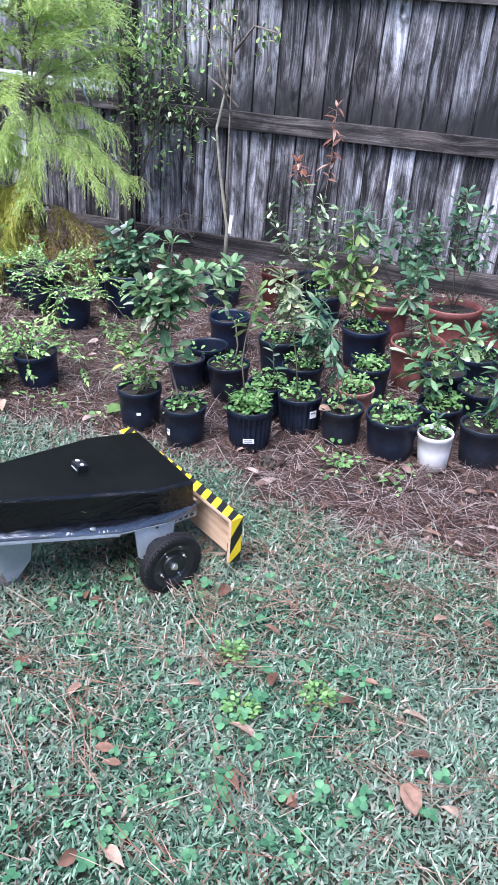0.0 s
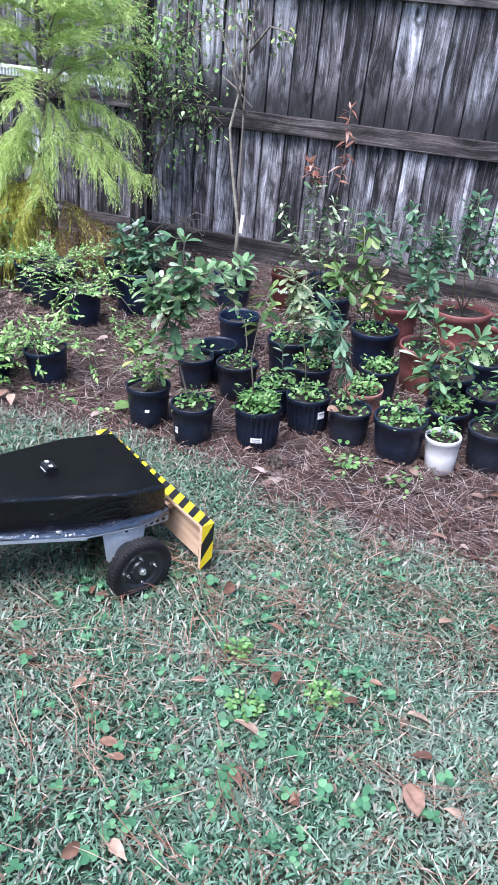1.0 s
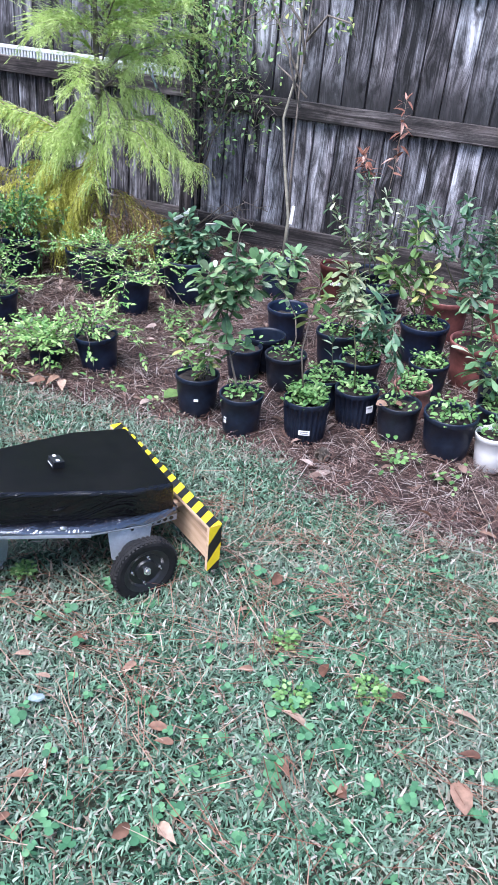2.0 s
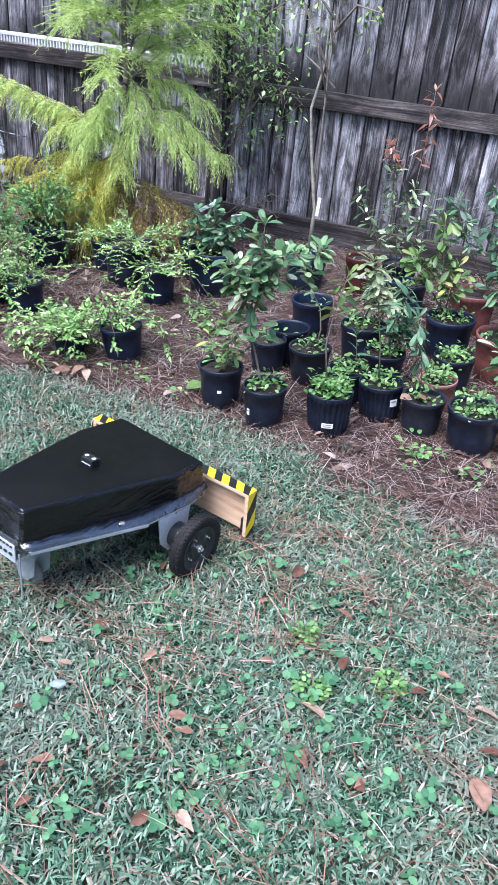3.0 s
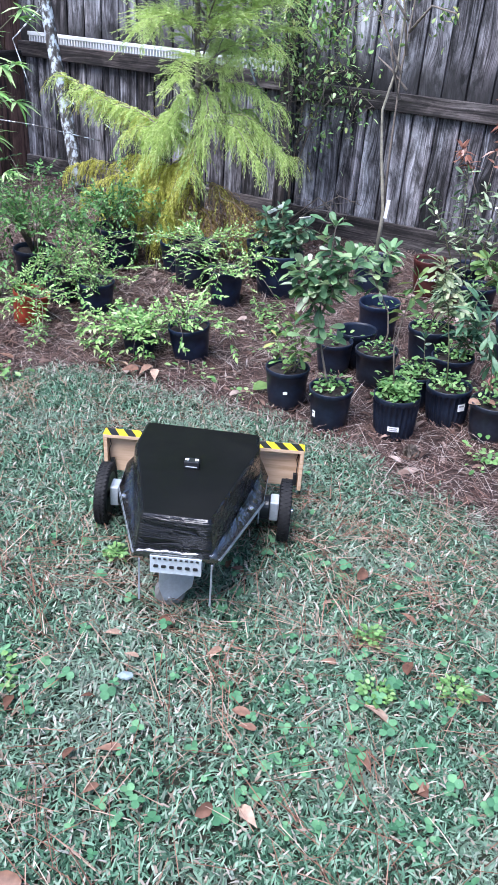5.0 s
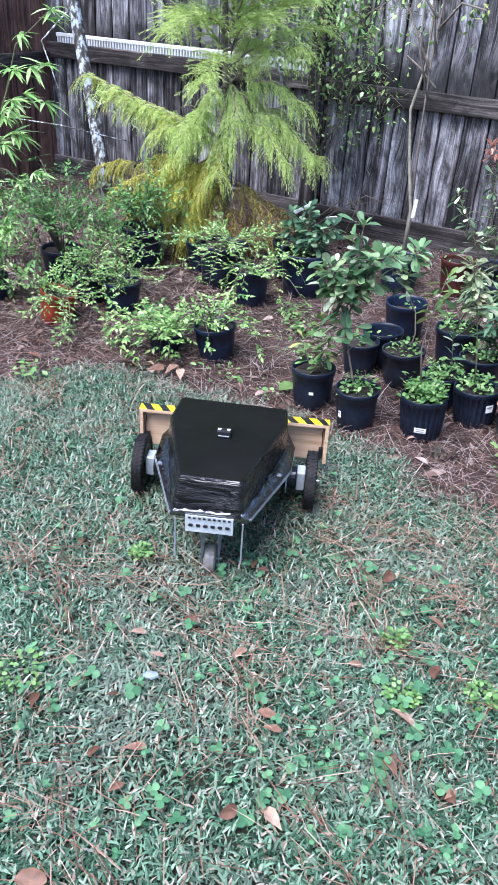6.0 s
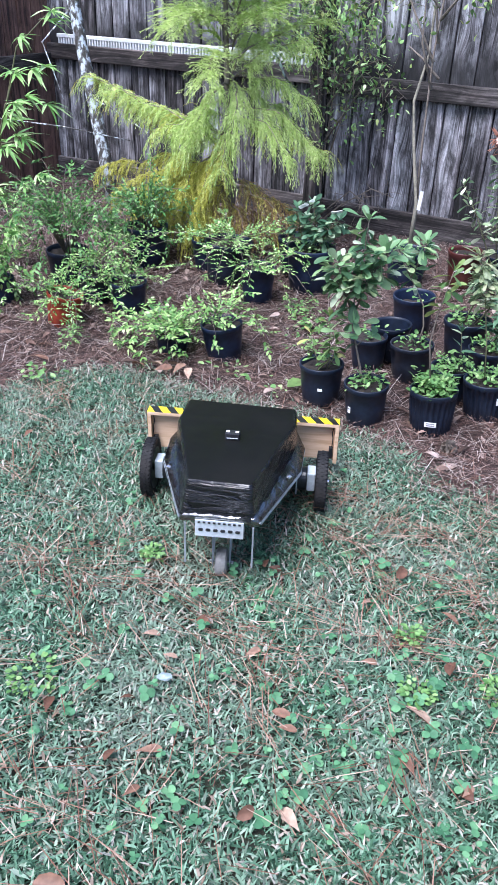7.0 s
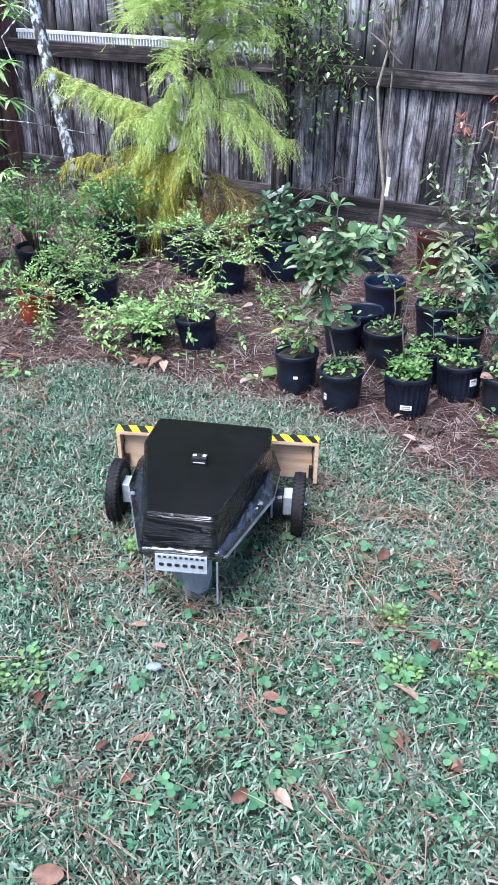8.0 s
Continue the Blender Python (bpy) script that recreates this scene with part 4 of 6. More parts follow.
LEAF_MESHES = {}


def single_leaves(kind, pos, d, L, ratio, material, parent, curl, seed):
    """Large leaves, each an object of its own on one of six shared meshes."""
    rng = np.random.default_rng(seed)
    key = (kind, round(ratio, 2), material.name)
    if key not in LEAF_MESHES:
        made = []
        for k in range(6):
            ob = leaves("leaf", kind, [(0, 0, 0)], [(1, 0, 0)], [1.0], ratio, material, None, 0.15 + 0.06 * k, curl * (0.5 + 0.25 * k), seed=k)
            made.append(ob.data)
            bpy.data.objects.remove(ob)
        LEAF_MESHES[key] = made
    for i in range(len(pos)):
        x = Vector(d[i]).normalized()
        upv = Vector((rng.normal(0, 0.35), rng.normal(0, 0.35), 1.0))
        y = upv.cross(x).normalized()
        z = x.cross(y)
        s = float(L[i])
        m = Matrix((x, y, z)).transposed().to_4x4()
        ob = new("leaf", LEAF_MESHES[key][i % 6])
        ob.parent = parent
        ob.matrix_basis = Matrix.Translation(Vector(pos[i])) @ m @ Matrix.Diagonal((s, s, s, 1))


def leafy_stems(parent, stems, kind, count, size, ratio, material, seed, lo=0.4, spread=(0.1, 0.9), stem_mat=None, thick=0.004, leaf_label="", branch=0.0, curl=0.3, single=None):
    """Upright stems (lists of places), with leaves round their upper part, some on short side twigs."""
    rng = np.random.default_rng(seed)
    pos, d, L = [], [], []
    for si, st in enumerate(stems):
        bm = bmesh.new()
        tube(bm, st, [thick * (1 - 0.65 * i / (len(st) - 1)) for i in range(len(st))], 6)
        k = count // len(stems)
        for j in range(k):
            f = lo + (1 - lo) * (j + 0.5) / k
            p, h = path_at(st, f)
            a = j * 2.4 + rng.normal(0, 0.3) + si
            out = np.array([np.cos(a), np.sin(a), 0])
            if branch and rng.uniform() < 0.6:
                tip = p + (out + np.array([0, 0, rng.uniform(0.1, 0.8)])) * branch * rng.uniform(0.3, 1.0) * (1.15 - 0.6 * f)
                tube(bm, [tuple(p), tuple((p + tip) / 2 + np.array([0, 0, 0.006])), tuple(tip)], [thick * 0.4, thick * 0.32, thick * 0.25], 4)
                for q in range(rng.integers(1, 4)):
                    b = a + rng.normal(0, 0.8)
                    pos.append(tip - (tip - p) * 0.22 * q)
                    d.append((np.cos(b), np.sin(b), rng.uniform(-0.8, 0.8)))
                    L.append(rng.uniform(*size))
            else:
                pos.append(p)
                d.append(out + np.array([0, 0, rng.uniform(*spread) - 0.35 * rng.uniform()]) + rng.normal(0, 0.25, 3))
                L.append(rng.uniform(*size))
        for q in range(4):
            p, h = path_at(st, 0.999)
            a = q * 1.6 + rng.uniform(0, 1)
            pos.append(p)
            d.append((0.6 * np.cos(a), 0.6 * np.sin(a), 0.9))
            L.append(rng.uniform(*size) * 0.85)
        part("stem", bm, stem_mat or GREEN_STEM, parent, smooth=True)
    if single:
        single_leaves(kind, pos, d, L, ratio, single, parent, curl, seed)
        return
    ob = leaves("foliage", kind, pos, d, L, ratio, material, parent, curl=curl, seed=seed)
    tagged(ob, leaf_label, kind="stuff")


def arching(parent, n, reach, rise, z0, material, seed, leaf=(0.013, 0.026), per=14, ratio=0.5, leaf_label="", bias=(0, 0)):
    """A loose shrub of thin arching stems with paired leaflets."""
    rng = np.random.default_rng(seed)
    pos, d, L = [], [], []
    bm = bmesh.new()
    n = int(n * 1.35)
    for k in range(n):
        a = 2 * np.pi * k / n + rng.normal(0, 0.35)
        r, h = reach * rng.uniform(0.4, 1.25), rise * rng.uniform(0.5, 1.1)
        tip = np.array([r * np.cos(a) + bias[0], r * np.sin(a) + bias[1], max(z0 + h * rng.uniform(-0.5, 0.9), 0.03)])
        top = np.array([tip[0] * 0.55, tip[1] * 0.55, z0 + h])
        st = []
        for t in np.linspace(0, 1, 7):
            p = (1 - t) ** 2 * np.array([0.01 * np.cos(a), 0.01 * np.sin(a), z0]) + 2 * t * (1 - t) * top + t ** 2 * tip
            st.append(p + rng.normal(0, 0.006, 3) * (t > 0))
        tube(bm, [tuple(p) for p in st], [0.0022 - 0.0014 * i / 6 for i in range(7)], 4)
        for j in range(per):
            f = 0.22 + 0.78 * (j + 0.5) / per
            p, h_ = path_at(st, min(f, 0.995))
            side = np.cross(h_, [0, 0, 1.0])
            s = 1 if j % 2 else -1
            way = unit(side * s * rng.uniform(0.4, 1.1) + h_ * rng.uniform(0.2, 0.9) + np.array([0, 0, rng.uniform(-0.2, 0.7)]))
            across = unit(np.cross(way, [0, 0, 1.0]) + rng.normal(0, 0.15, 3))
            size = rng.uniform(*leaf) * 1.08
            if rng.uniform() < 0.22:
                continue
            pairs = 2 if rng.uniform() < 0.5 else 3
            for k2 in range(pairs):
                for s2 in (-1, 1):
                    pos.append(p + way * size * 0.75 * (k2 + 0.6))
                    d.append(way * 0.8 + across * s2 * 0.8 + rng.normal(0, 0.15, 3))
                    L.append(size * rng.uniform(0.75, 1.05))
            pos.append(p + way * size * 0.75 * (pairs + 0.4))
            d.append(way + rng.normal(0, 0.15, 3))
            L.append(size)
    part("stem", bm, BARK, parent, smooth=True)
    ob = leaves("foliage", "small" if n > 40 else "lance", pos, d, L, ratio, material, parent, curl=0.2, seed=seed)
    tagged(ob, leaf_label, kind="stuff")


def side_label(parent, W, H, az, z, w, h, lines=2):
    """A white sticker on the pot's wall, with grey bars for its small print."""
    r = (0.4 + 0.1 * z / H) * W * 0.985
    a = radians(az)
    bm = bmesh.new()
    half = w / 2 / r
    cols = []
    for k in range(6):
        b = a - half + 2 * half * k / 5
        cols.append([bm.verts.new(((r + 0.006) * math.cos(b), (r + 0.006) * math.sin(b), z + dz)) for dz in (-h / 2, h / 2)])
    for u, v in zip(cols, cols[1:]):
        bm.faces.new((u[0], v[0], v[1], u[1]))
    lab = part("sticker", bm, LABEL_WHITE, parent, "white paper sticker")
    for j in range(lines):
        bm = bmesh.new()
        zz = z + h * (0.22 - 0.4 * j)
        cols = []
        for k in range(4):
            b = a - half * 0.75 + 1.4 * half * k / 3
            cols.append([bm.verts.new(((r + 0.0075) * math.cos(b), (r + 0.0075) * math.sin(b), zz + dz)) for dz in (-h * 0.1, h * 0.1)])
        for u, v in zip(cols, cols[1:]):
            bm.faces.new((u[0], v[0], v[1], u[1]))
        part("print_bar", bm, LABEL_INK, lab)


def lettering_bars(parent, W, H, az, z, material):
    """Unreadable white print on a pot: a row of upright bars."""
    r = (0.4 + 0.1 * z / H) * W + 0.004
    for k in range(8):
        bm = bmesh.new()
        b = radians(az - 26 + 7.4 * k)
        hh = (0.018, 0.012, 0.012, 0.016, 0.012, 0.012, 0.017, 0.012)[k]
        m = Matrix.Rotation(b, 4, "Z") @ Matrix.Translation((r, 0, z))
        box(bm, (-0.0006, -0.0045, 0), (0.0012, 0.0045, hh), m)
        part("print_bar", bm, LABEL_WHITE, parent, "white printed mark")


count = [0]


def potted(x, y, W, H, material, colour, plant="", weed=0, ribs=0, fill=0.88, lean=(0, 0), plant_words=""):
    """A nursery pot at its place, with soil and weeds. Returns it, for its plant."""
    count[0] += 1
    rnd = random.Random(count[0])
    if lean == (0, 0):
        lean = (rnd.uniform(-1.5, 1.5), rnd.uniform(-4.5, -2) if x > -0.8 else rnd.uniform(-2, 2))
    words = f"{colour} plastic nursery pot" + (f" with {plant_words}" if plant_words else " holding soil and weeds" if weed else " standing empty")
    ob = empty("potted_plant" if plant else "plant_pot", pose(x, y, 0.003, *lean, 0), words, "potted plant" if plant else "pot", "nursery pots by the fence")
    pot = pot_mesh(W, H, material, ob, ribs)
    soil_mesh(W, H, ob, rnd, fill)
    if weed:
        weeds(W, H * fill, int(weed * 2.3), ob, count[0] + 100)
    return ob


def wavy(pts, dx=0.0, dy=0.0):
    return [(px + dx, py + dy, pz) for px, py, pz in pts]


# front row
p = potted(-0.706, 2.582, 0.178, 0.166, POT_BLACK, "black", "seedling", 6, plant_words="a sparse yellow-green seedling")
leafy_stems(p, [[(0.01, 0, 0.12), (0.03, 0, 0.2), (0.02, 0, 0.36)], [(-0.01, 0.01, 0.12), (-0.03, 0, 0.2), (-0.06, 0.02, 0.27)], [(0.02, -0.01, 0.12), (0.05, -0.01, 0.2), (0.06, -0.02, 0.28)]],
            "oblong", 27, (0.03, 0.06), 0.38, LIMELEAF, 201, 0.3, (-0.1, 0.5), thick=0.003, branch=0.04, single=LIMELEAF_ONE)
side_label(p, 0.178, 0.166, -70, 0.085, 0.016, 0.012, 0)
p = potted(-0.493, 2.517, 0.17, 0.166, POT_BLACK, "black", "magnolia", 40, plant_words="a tall young broad-leaved magnolia")
leafy_stems(p, [[(-0.005, 0, 0.12), (-0.03, 0.0, 0.22), (-0.07, 0.01, 0.36), (-0.075, 0.01, 0.46), (-0.05, 0.01, 0.6), (-0.035, 0.0, 0.77)],
                [(-0.07, 0.01, 0.43), (-0.03, 0.02, 0.55), (0.03, 0.03, 0.66)], [(-0.073, 0.01, 0.42), (-0.11, -0.01, 0.52), (-0.13, -0.02, 0.62)]],
            "oblong", 165, (0.04, 0.078), 0.44, MAGNOLIA, 202, 0.28, (-0.9, 0.9), thick=0.005, branch=0.075, stem_mat=BARK, single=MAGNOLIA_ONE)
side_label(p, 0.17, 0.166, -118, 0.075, 0.014, 0.026, 1)
p = potted(-0.252, 2.585, 0.177, 0.174, POT_BLACK, "ribbed black", "sapling", 130, 24, plant_words="a thin lime-leaved sapling")
leafy_stems(p, [[(-0.01, 0, 0.13), (-0.035, 0, 0.35), (-0.02, 0, 0.45), (0.02, 0, 0.62)]], "oblong", 20, (0.05, 0.08), 0.3, LIMELEAF, 203, 0.68, (0.0, 0.7), thick=0.004, stem_mat=BARK, single=LIMELEAF_ONE)
weeds(0.19, 0.15, 90, p, 333, (0.016, 0.032), 0.085)
side_label(p, 0.177, 0.174, -76, 0.062, 0.04, 0.02, 2)
p = potted(-0.101, 2.802, 0.18, 0.16, POT_BLACK, "ribbed black", "sweetbay", 60, 24, plant_words="a pale-leaved upright seedling")
leafy_stems(p, [[(-0.01, 0, 0.13), (-0.02, 0, 0.3), (-0.05, 0, 0.5), (-0.08, 0, 0.63)]], "oblong", 60, (0.035, 0.065), 0.34, SWEETBAY, 204, 0.62, (-0.1, 0.9), thick=0.0035, branch=0.05, single=PALE_ONE)
side_label(p, 0.18, 0.16, -40, 0.1, 0.03, 0.03, 1)
p = potted(0.075, 2.755, 0.172, 0.165, POT_GREY, "dark grey", "seedling", 26, plant_words="a wilting seedling")
leafy_stems(p, [[(-0.01, 0, 0.13), (-0.03, 0, 0.3), (-0.07, 0.0, 0.47)]], "oblong", 36, (0.04, 0.075), 0.3, DARKLEAF, 205, 0.5, (-1.2, 0.2), thick=0.003)
ob = leaves("dry_leaf", "round", [(-0.04, -0.03, 0.155), (-0.03, -0.02, 0.165)], [(-0.7, -0.5, 0.2), (0.8, -0.4, 0.1)], [0.05, 0.045], 0.9, DRY_LEAF, p, fold=0.5, seed=2)
p = potted(0.275, 2.725, 0.207, 0.186, POT_BLACK, "large black", "weeds", 70, plant_words="a clump of low weeds")
leafy_stems(p, [[(0.0, 0.0, 0.15), (0.06, 0.02, 0.19)]], "lance", 6, (0.04, 0.07), 0.3, DARKLEAF, 206, 0.3)
p = potted(0.445, 2.715, 0.138, 0.147, POT_WHITE, "small white", "seedling", 24, plant_words="a tiny seedling and weeds")
leafy_stems(p, [[(0, 0, 0.11), (0.0, 0, 0.2)]], "lance", 6, (0.03, 0.05), 0.25, DARKLEAF, 207, 0.4)
p = potted(0.615, 2.8, 0.188, 0.179, POT_GREY, "grey-black", "sapling", 24, plant_words="thin stems and small leaves")
leafy_stems(p, [[(0.0, 0, 0.14), (0.01, 0, 0.3), (0.03, 0.0, 0.47)], [(0.02, 0.01, 0.14), (0.05, 0.0, 0.35)]], "lance", 34, (0.05, 0.08), 0.28, DARKLEAF, 208, 0.4, thick=0.003, branch=0.04)
# second row
p = potted(-0.65, 2.973, 0.163, 0.15, POT_BLACK, "black", "", 12, plant_words="a few weeds on dark soil")
p = potted(-0.6, 3.12, 0.179, 0.165, POT_BLACK, "empty black", "", 0, fill=0.45)
p = potted(-0.46, 2.976, 0.185, 0.16, POT_GREY, "dark grey", "magnolia", 28, plant_words="a bent leafy stem")
leafy_stems(p, [[(0.02, 0, 0.13), (0.04, 0, 0.24), (0.03, 0.0, 0.33), (-0.04, 0.0, 0.45), (-0.1, 0.0, 0.55)], [(-0.03, 0, 0.44), (0.0, 0, 0.52), (0.02, 0, 0.58)]],
            "oblong", 40, (0.04, 0.075), 0.42, MAGNOLIA, 211, 0.6, (-0.5, 0.8), thick=0.0045, stem_mat=BARK, branch=0.05, single=MAGNOLIA_ONE)
p = potted(-0.26, 2.865, 0.168, 0.15, POT_BLACK, "black", "", 60, plant_words="pale green weeds round a dry stem")
leafy_stems(p, [[(0.02, 0.0, 0.12), (0.03, 0.0, 0.2), (0.02, 0, 0.3)]], "lance", 5, (0.04, 0.06), 0.3, DARKLEAF, 212, 0.5, thick=0.002)
p = potted(-0.31, 3.29, 0.208, 0.19, POT_BLACK, "black", "", 46, plant_words="pale weeds and grey-green shoots")
leafy_stems(p, [[(-0.02, 0, 0.16), (0.03, 0, 0.3), (0.05, 0, 0.42)], [(0.03, 0, 0.16), (0.1, 0, 0.28), (0.15, 0, 0.38)]], "lance", 64, (0.05, 0.085), 0.28, SWEETBAY, 213, 0.4, (0, 0.9), branch=0.05)
p = potted(-0.16, 3.085, 0.182, 0.165, POT_BLACK, "black", "", 50, plant_words="weeds and narrow grey-green leaves")
leafy_stems(p, [[(0.0, 0, 0.14), (0.03, 0, 0.28), (0.06, 0, 0.42)], [(0.03, 0, 0.14), (0.08, 0.02, 0.3)]], "lance", 56, (0.05, 0.09), 0.27, DARKLEAF, 214, 0.35, (-0.2, 0.8), branch=0.05)
p = potted(0.095, 3.0, 0.16, 0.145, POT_PINK, "faded terracotta", "", 60, plant_words="bright green weeds")
p = potted(0.12, 3.22, 0.178, 0.163, POT_BLACK, "black", "", 80, plant_words="bright green weeds")
p = potted(0.44, 2.94, 0.182, 0.165, POT_BLACK, "black", "magnolia", 70, plant_words="a broad-leaved green magnolia")
leafy_stems(p, [[(-0.02, 0, 0.14), (-0.04, 0, 0.3), (-0.1, 0.0, 0.5)], [(-0.03, 0, 0.2), (0.03, 0.02, 0.33), (0.07, 0.02, 0.46)], [(0.0, 0, 0.15), (-0.07, -0.02, 0.27), (-0.14, -0.02, 0.36)]],
            "oblong", 84, (0.04, 0.078), 0.38, MAGNOLIA, 222, 0.3, (-0.5, 0.8), thick=0.004, branch=0.06, single=MAGNOLIA_ONE)
p = potted(0.59, 3.15, 0.184, 0.168, POT_BLACK, "black", "", 22, plant_words="sparse weeds and bare stems")
# third row
p = potted(0.04, 3.56, 0.232, 0.212, POT_NAVY, "blue-black", "sapling", 50, plant_words="a yellow-green broad-leaved sapling")
leafy_stems(p, [[(-0.05, 0, 0.18), (-0.07, 0, 0.4), (-0.1, 0.0, 0.64)], [(-0.04, 0, 0.18), (-0.02, 0, 0.35), (-0.01, 0, 0.45)], [(-0.06, 0, 0.25), (-0.15, 0, 0.38), (-0.2, 0, 0.47)]],
            "oblong", 84, (0.045, 0.08), 0.38, LIMELEAF, 231, 0.35, (-0.1, 0.8), branch=0.06, single=LIMELEAF_ONE)
p = potted(0.3, 3.43, 0.252, 0.23, POT_RED, "terracotta red", "sapling", 20, plant_words="a leafy dark sapling")
leafy_stems(p, [[(-0.03, 0, 0.2), (-0.05, 0, 0.4), (-0.04, 0.0, 0.56)]], "oblong", 50, (0.05, 0.09), 0.34, DARKLEAF, 232, 0.35, branch=0.06, single=DARKLEAF_ONE)
p = potted(0.43, 3.24, 0.2, 0.19, POT_BLACK, "black", "", 20, plant_words="dry soil and a few weeds")
p = potted(0.57, 3.47, 0.226, 0.207, POT_BLACK, "black", "sapling", 40, plant_words="pale weeds and thin shoots")
leafy_stems(p, [[(0.03, 0, 0.18), (0.08, 0, 0.32), (0.1, 0.0, 0.45)]], "lance", 40, (0.05, 0.08), 0.3, DARKLEAF, 233, 0.3, branch=0.05)
p = potted(-0.61, 3.46, 0.2, 0.19, POT_NAVY, "blue-black", "", 8, fill=0.7, plant_words="a few weeds on low soil")
# back row along the fence
p = potted(-0.56, 4.2, 0.185, 0.22, POT_BROWN, "red-brown", "", 6, plant_words="white print and dark soil")
lettering_bars(p, 0.185, 0.22, -80, 0.12, LABEL_WHITE)
p = potted(-0.25, 4.01, 0.19, 0.19, POT_NAVY, "navy and red-brown", "sweetbay", 12, plant_words="a tall silvery-leaved sweetbay")
lettering_bars(p, 0.19, 0.19, -80, 0.06, LABEL_WHITE)
leafy_stems(p, [[(-0.1, 0.02, 0.16), (-0.14, 0.03, 0.4), (-0.16, 0.03, 0.72)], [(-0.08, 0.02, 0.16), (-0.1, 0.0, 0.4), (-0.05, 0.0, 0.66)], [(-0.12, 0, 0.2), (-0.24, 0.02, 0.45), (-0.33, 0.02, 0.6)],
                [(-0.06, 0, 0.2), (0.0, 0.02, 0.45), (0.04, 0.02, 0.62)]], "oblong", 130, (0.035, 0.062), 0.36, SWEETBAY, 241, 0.3, (-0.1, 1.1), branch=0.07, single=SWEETBAY_ONE)
p = potted(-0.36, 4.3, 0.2, 0.2, POT_BLACK, "black", "shrub", 6, plant_words="a tall shoot of russet young leaves")
leafy_stems(p, [[(0.0, 0, 0.17), (0.02, 0, 0.5), (0.06, 0.0, 0.8), (0.08, 0.0, 1.08)], [(0.02, 0, 0.5), (-0.06, 0, 0.68), (-0.12, 0, 0.8)]], "lance", 44, (0.04, 0.075), 0.27, RUSSET, 242, 0.6, (0.1, 1.2), stem_mat=BARK, branch=0.04)
p = potted(0.09, 3.97, 0.242, 0.222, POT_RED, "terracotta red", "sapling", 6, plant_words="a bushy dark-leaved sapling")
leafy_stems(p, [[(0.05, 0, 0.2), (0.06, 0, 0.45), (0.02, 0.0, 0.7)], [(0.05, 0, 0.25), (-0.1, 0, 0.5), (-0.16, 0, 0.66)], [(0.06, 0, 0.25), (0.13, 0, 0.42), (0.17, 0, 0.56)]],
            "oblong", 150, (0.038, 0.07), 0.36, DARKLEAF, 243, 0.4, (-0.3, 0.9), branch=0.07, single=DARKLEAF_ONE)
p = potted(0.43, 3.92, 0.285, 0.262, POT_RED, "wide terracotta red", "sapling", 6, plant_words="a bushy blue-green sapling")
leafy_stems(p, [[(0.0, 0, 0.22), (-0.02, 0, 0.5), (0.0, 0.0, 0.8)], [(0.0, 0, 0.25), (0.08, 0, 0.5), (0.1, 0, 0.72)], [(0.0, 0, 0.25), (-0.12, 0, 0.48), (-0.16, 0, 0.68)]],
            "oblong", 150, (0.038, 0.07), 0.36, DARKLEAF, 244, 0.4, (-0.2, 0.9), branch=0.07, single=DARKLEAF_ONE)
p = potted(0.64, 3.98, 0.25, 0.225, POT_RED, "terracotta red", "", 6, plant_words="a few thin shoots")
leafy_stems(p, [[(0.05, 0, 0.2), (0.07, 0, 0.4), (0.07, 0.0, 0.62)]], "lance", 44, (0.05, 0.08), 0.3, DARKLEAF, 245, 0.4, branch=0.06)
p = potted(-1.27, 3.72, 0.262, 0.24, POT_NAVY, "blue-black", "shrub", 40, plant_words="a blue-green broad-leaved shrub")
leafy_stems(p, [[(0.0, 0, 0.2), (0.02, 0, 0.33), (0.0, 0.0, 0.46)], [(0.02, 0, 0.2), (0.09, -0.02, 0.33), (0.15, -0.02, 0.4)], [(-0.02, 0, 0.2), (-0.07, 0.0, 0.32), (-0.09, 0.0, 0.42)]],
            "oblong", 110, (0.045, 0.08), 0.42, DARKLEAF, 246, 0.25, (-0.2, 0.9), branch=0.06, single=DARKLEAF_ONE)
bm = bmesh.new()
box(bm, (-0.045, -0.001, -0.009), (0.045, 0.001, 0.009), pose(-0.03, -0.02, 0.46, 20, -32, 10))
part("plant_tag", bm, TAG, p, "white plastic plant tag")
bm = bmesh.new()
box(bm, (-0.028, -0.001, -0.011), (0.028, 0.001, 0.011), pose(0.15, -0.05, 0.45, 50, -10, 20))
part("plant_tag", bm, TAG, p, "white plastic plant tag")
p = potted(-1.42, 3.9, 0.24, 0.22, POT_BLACK, "black", "", 10, plant_words="dark soil and a few weeds")
# left-hand group
p = potted(-1.235, 2.735, 0.186, 0.165, POT_NAVY, "blue-black", "shrub", 10, lean=(3, -5), plant_words="a bright green arching shrub")
arching(p, 9, 0.2, 0.22, 0.14, BRIGHT, 251, bias=(0.0, 0.03), per=11, leaf=(0.013, 0.026))
p = potted(-1.46, 2.66, 0.155, 0.1, POT_BLACK, "low black", "shrub", 10, plant_words="a bright yellow-green low shrub")
arching(p, 16, 0.21, 0.15, 0.08, BRIGHT, 252, bias=(-0.04, -0.03), per=10, leaf=(0.017, 0.032))
p = potted(-1.89, 2.93, 0.184, 0.168, POT_NAVY, "blue-black", "shrub", 14, plant_words="a few green shoots")
arching(p, 9, 0.22, 0.2, 0.14, BRIGHT, 253, per=15, leaf=(0.01, 0.019))
p = potted(-2.08, 2.65, 0.17, 0.16, POT_ORANGE, "orange-red", "shrub", 10, lean=(-4, 9), plant_words="green arching shoots spilling over")
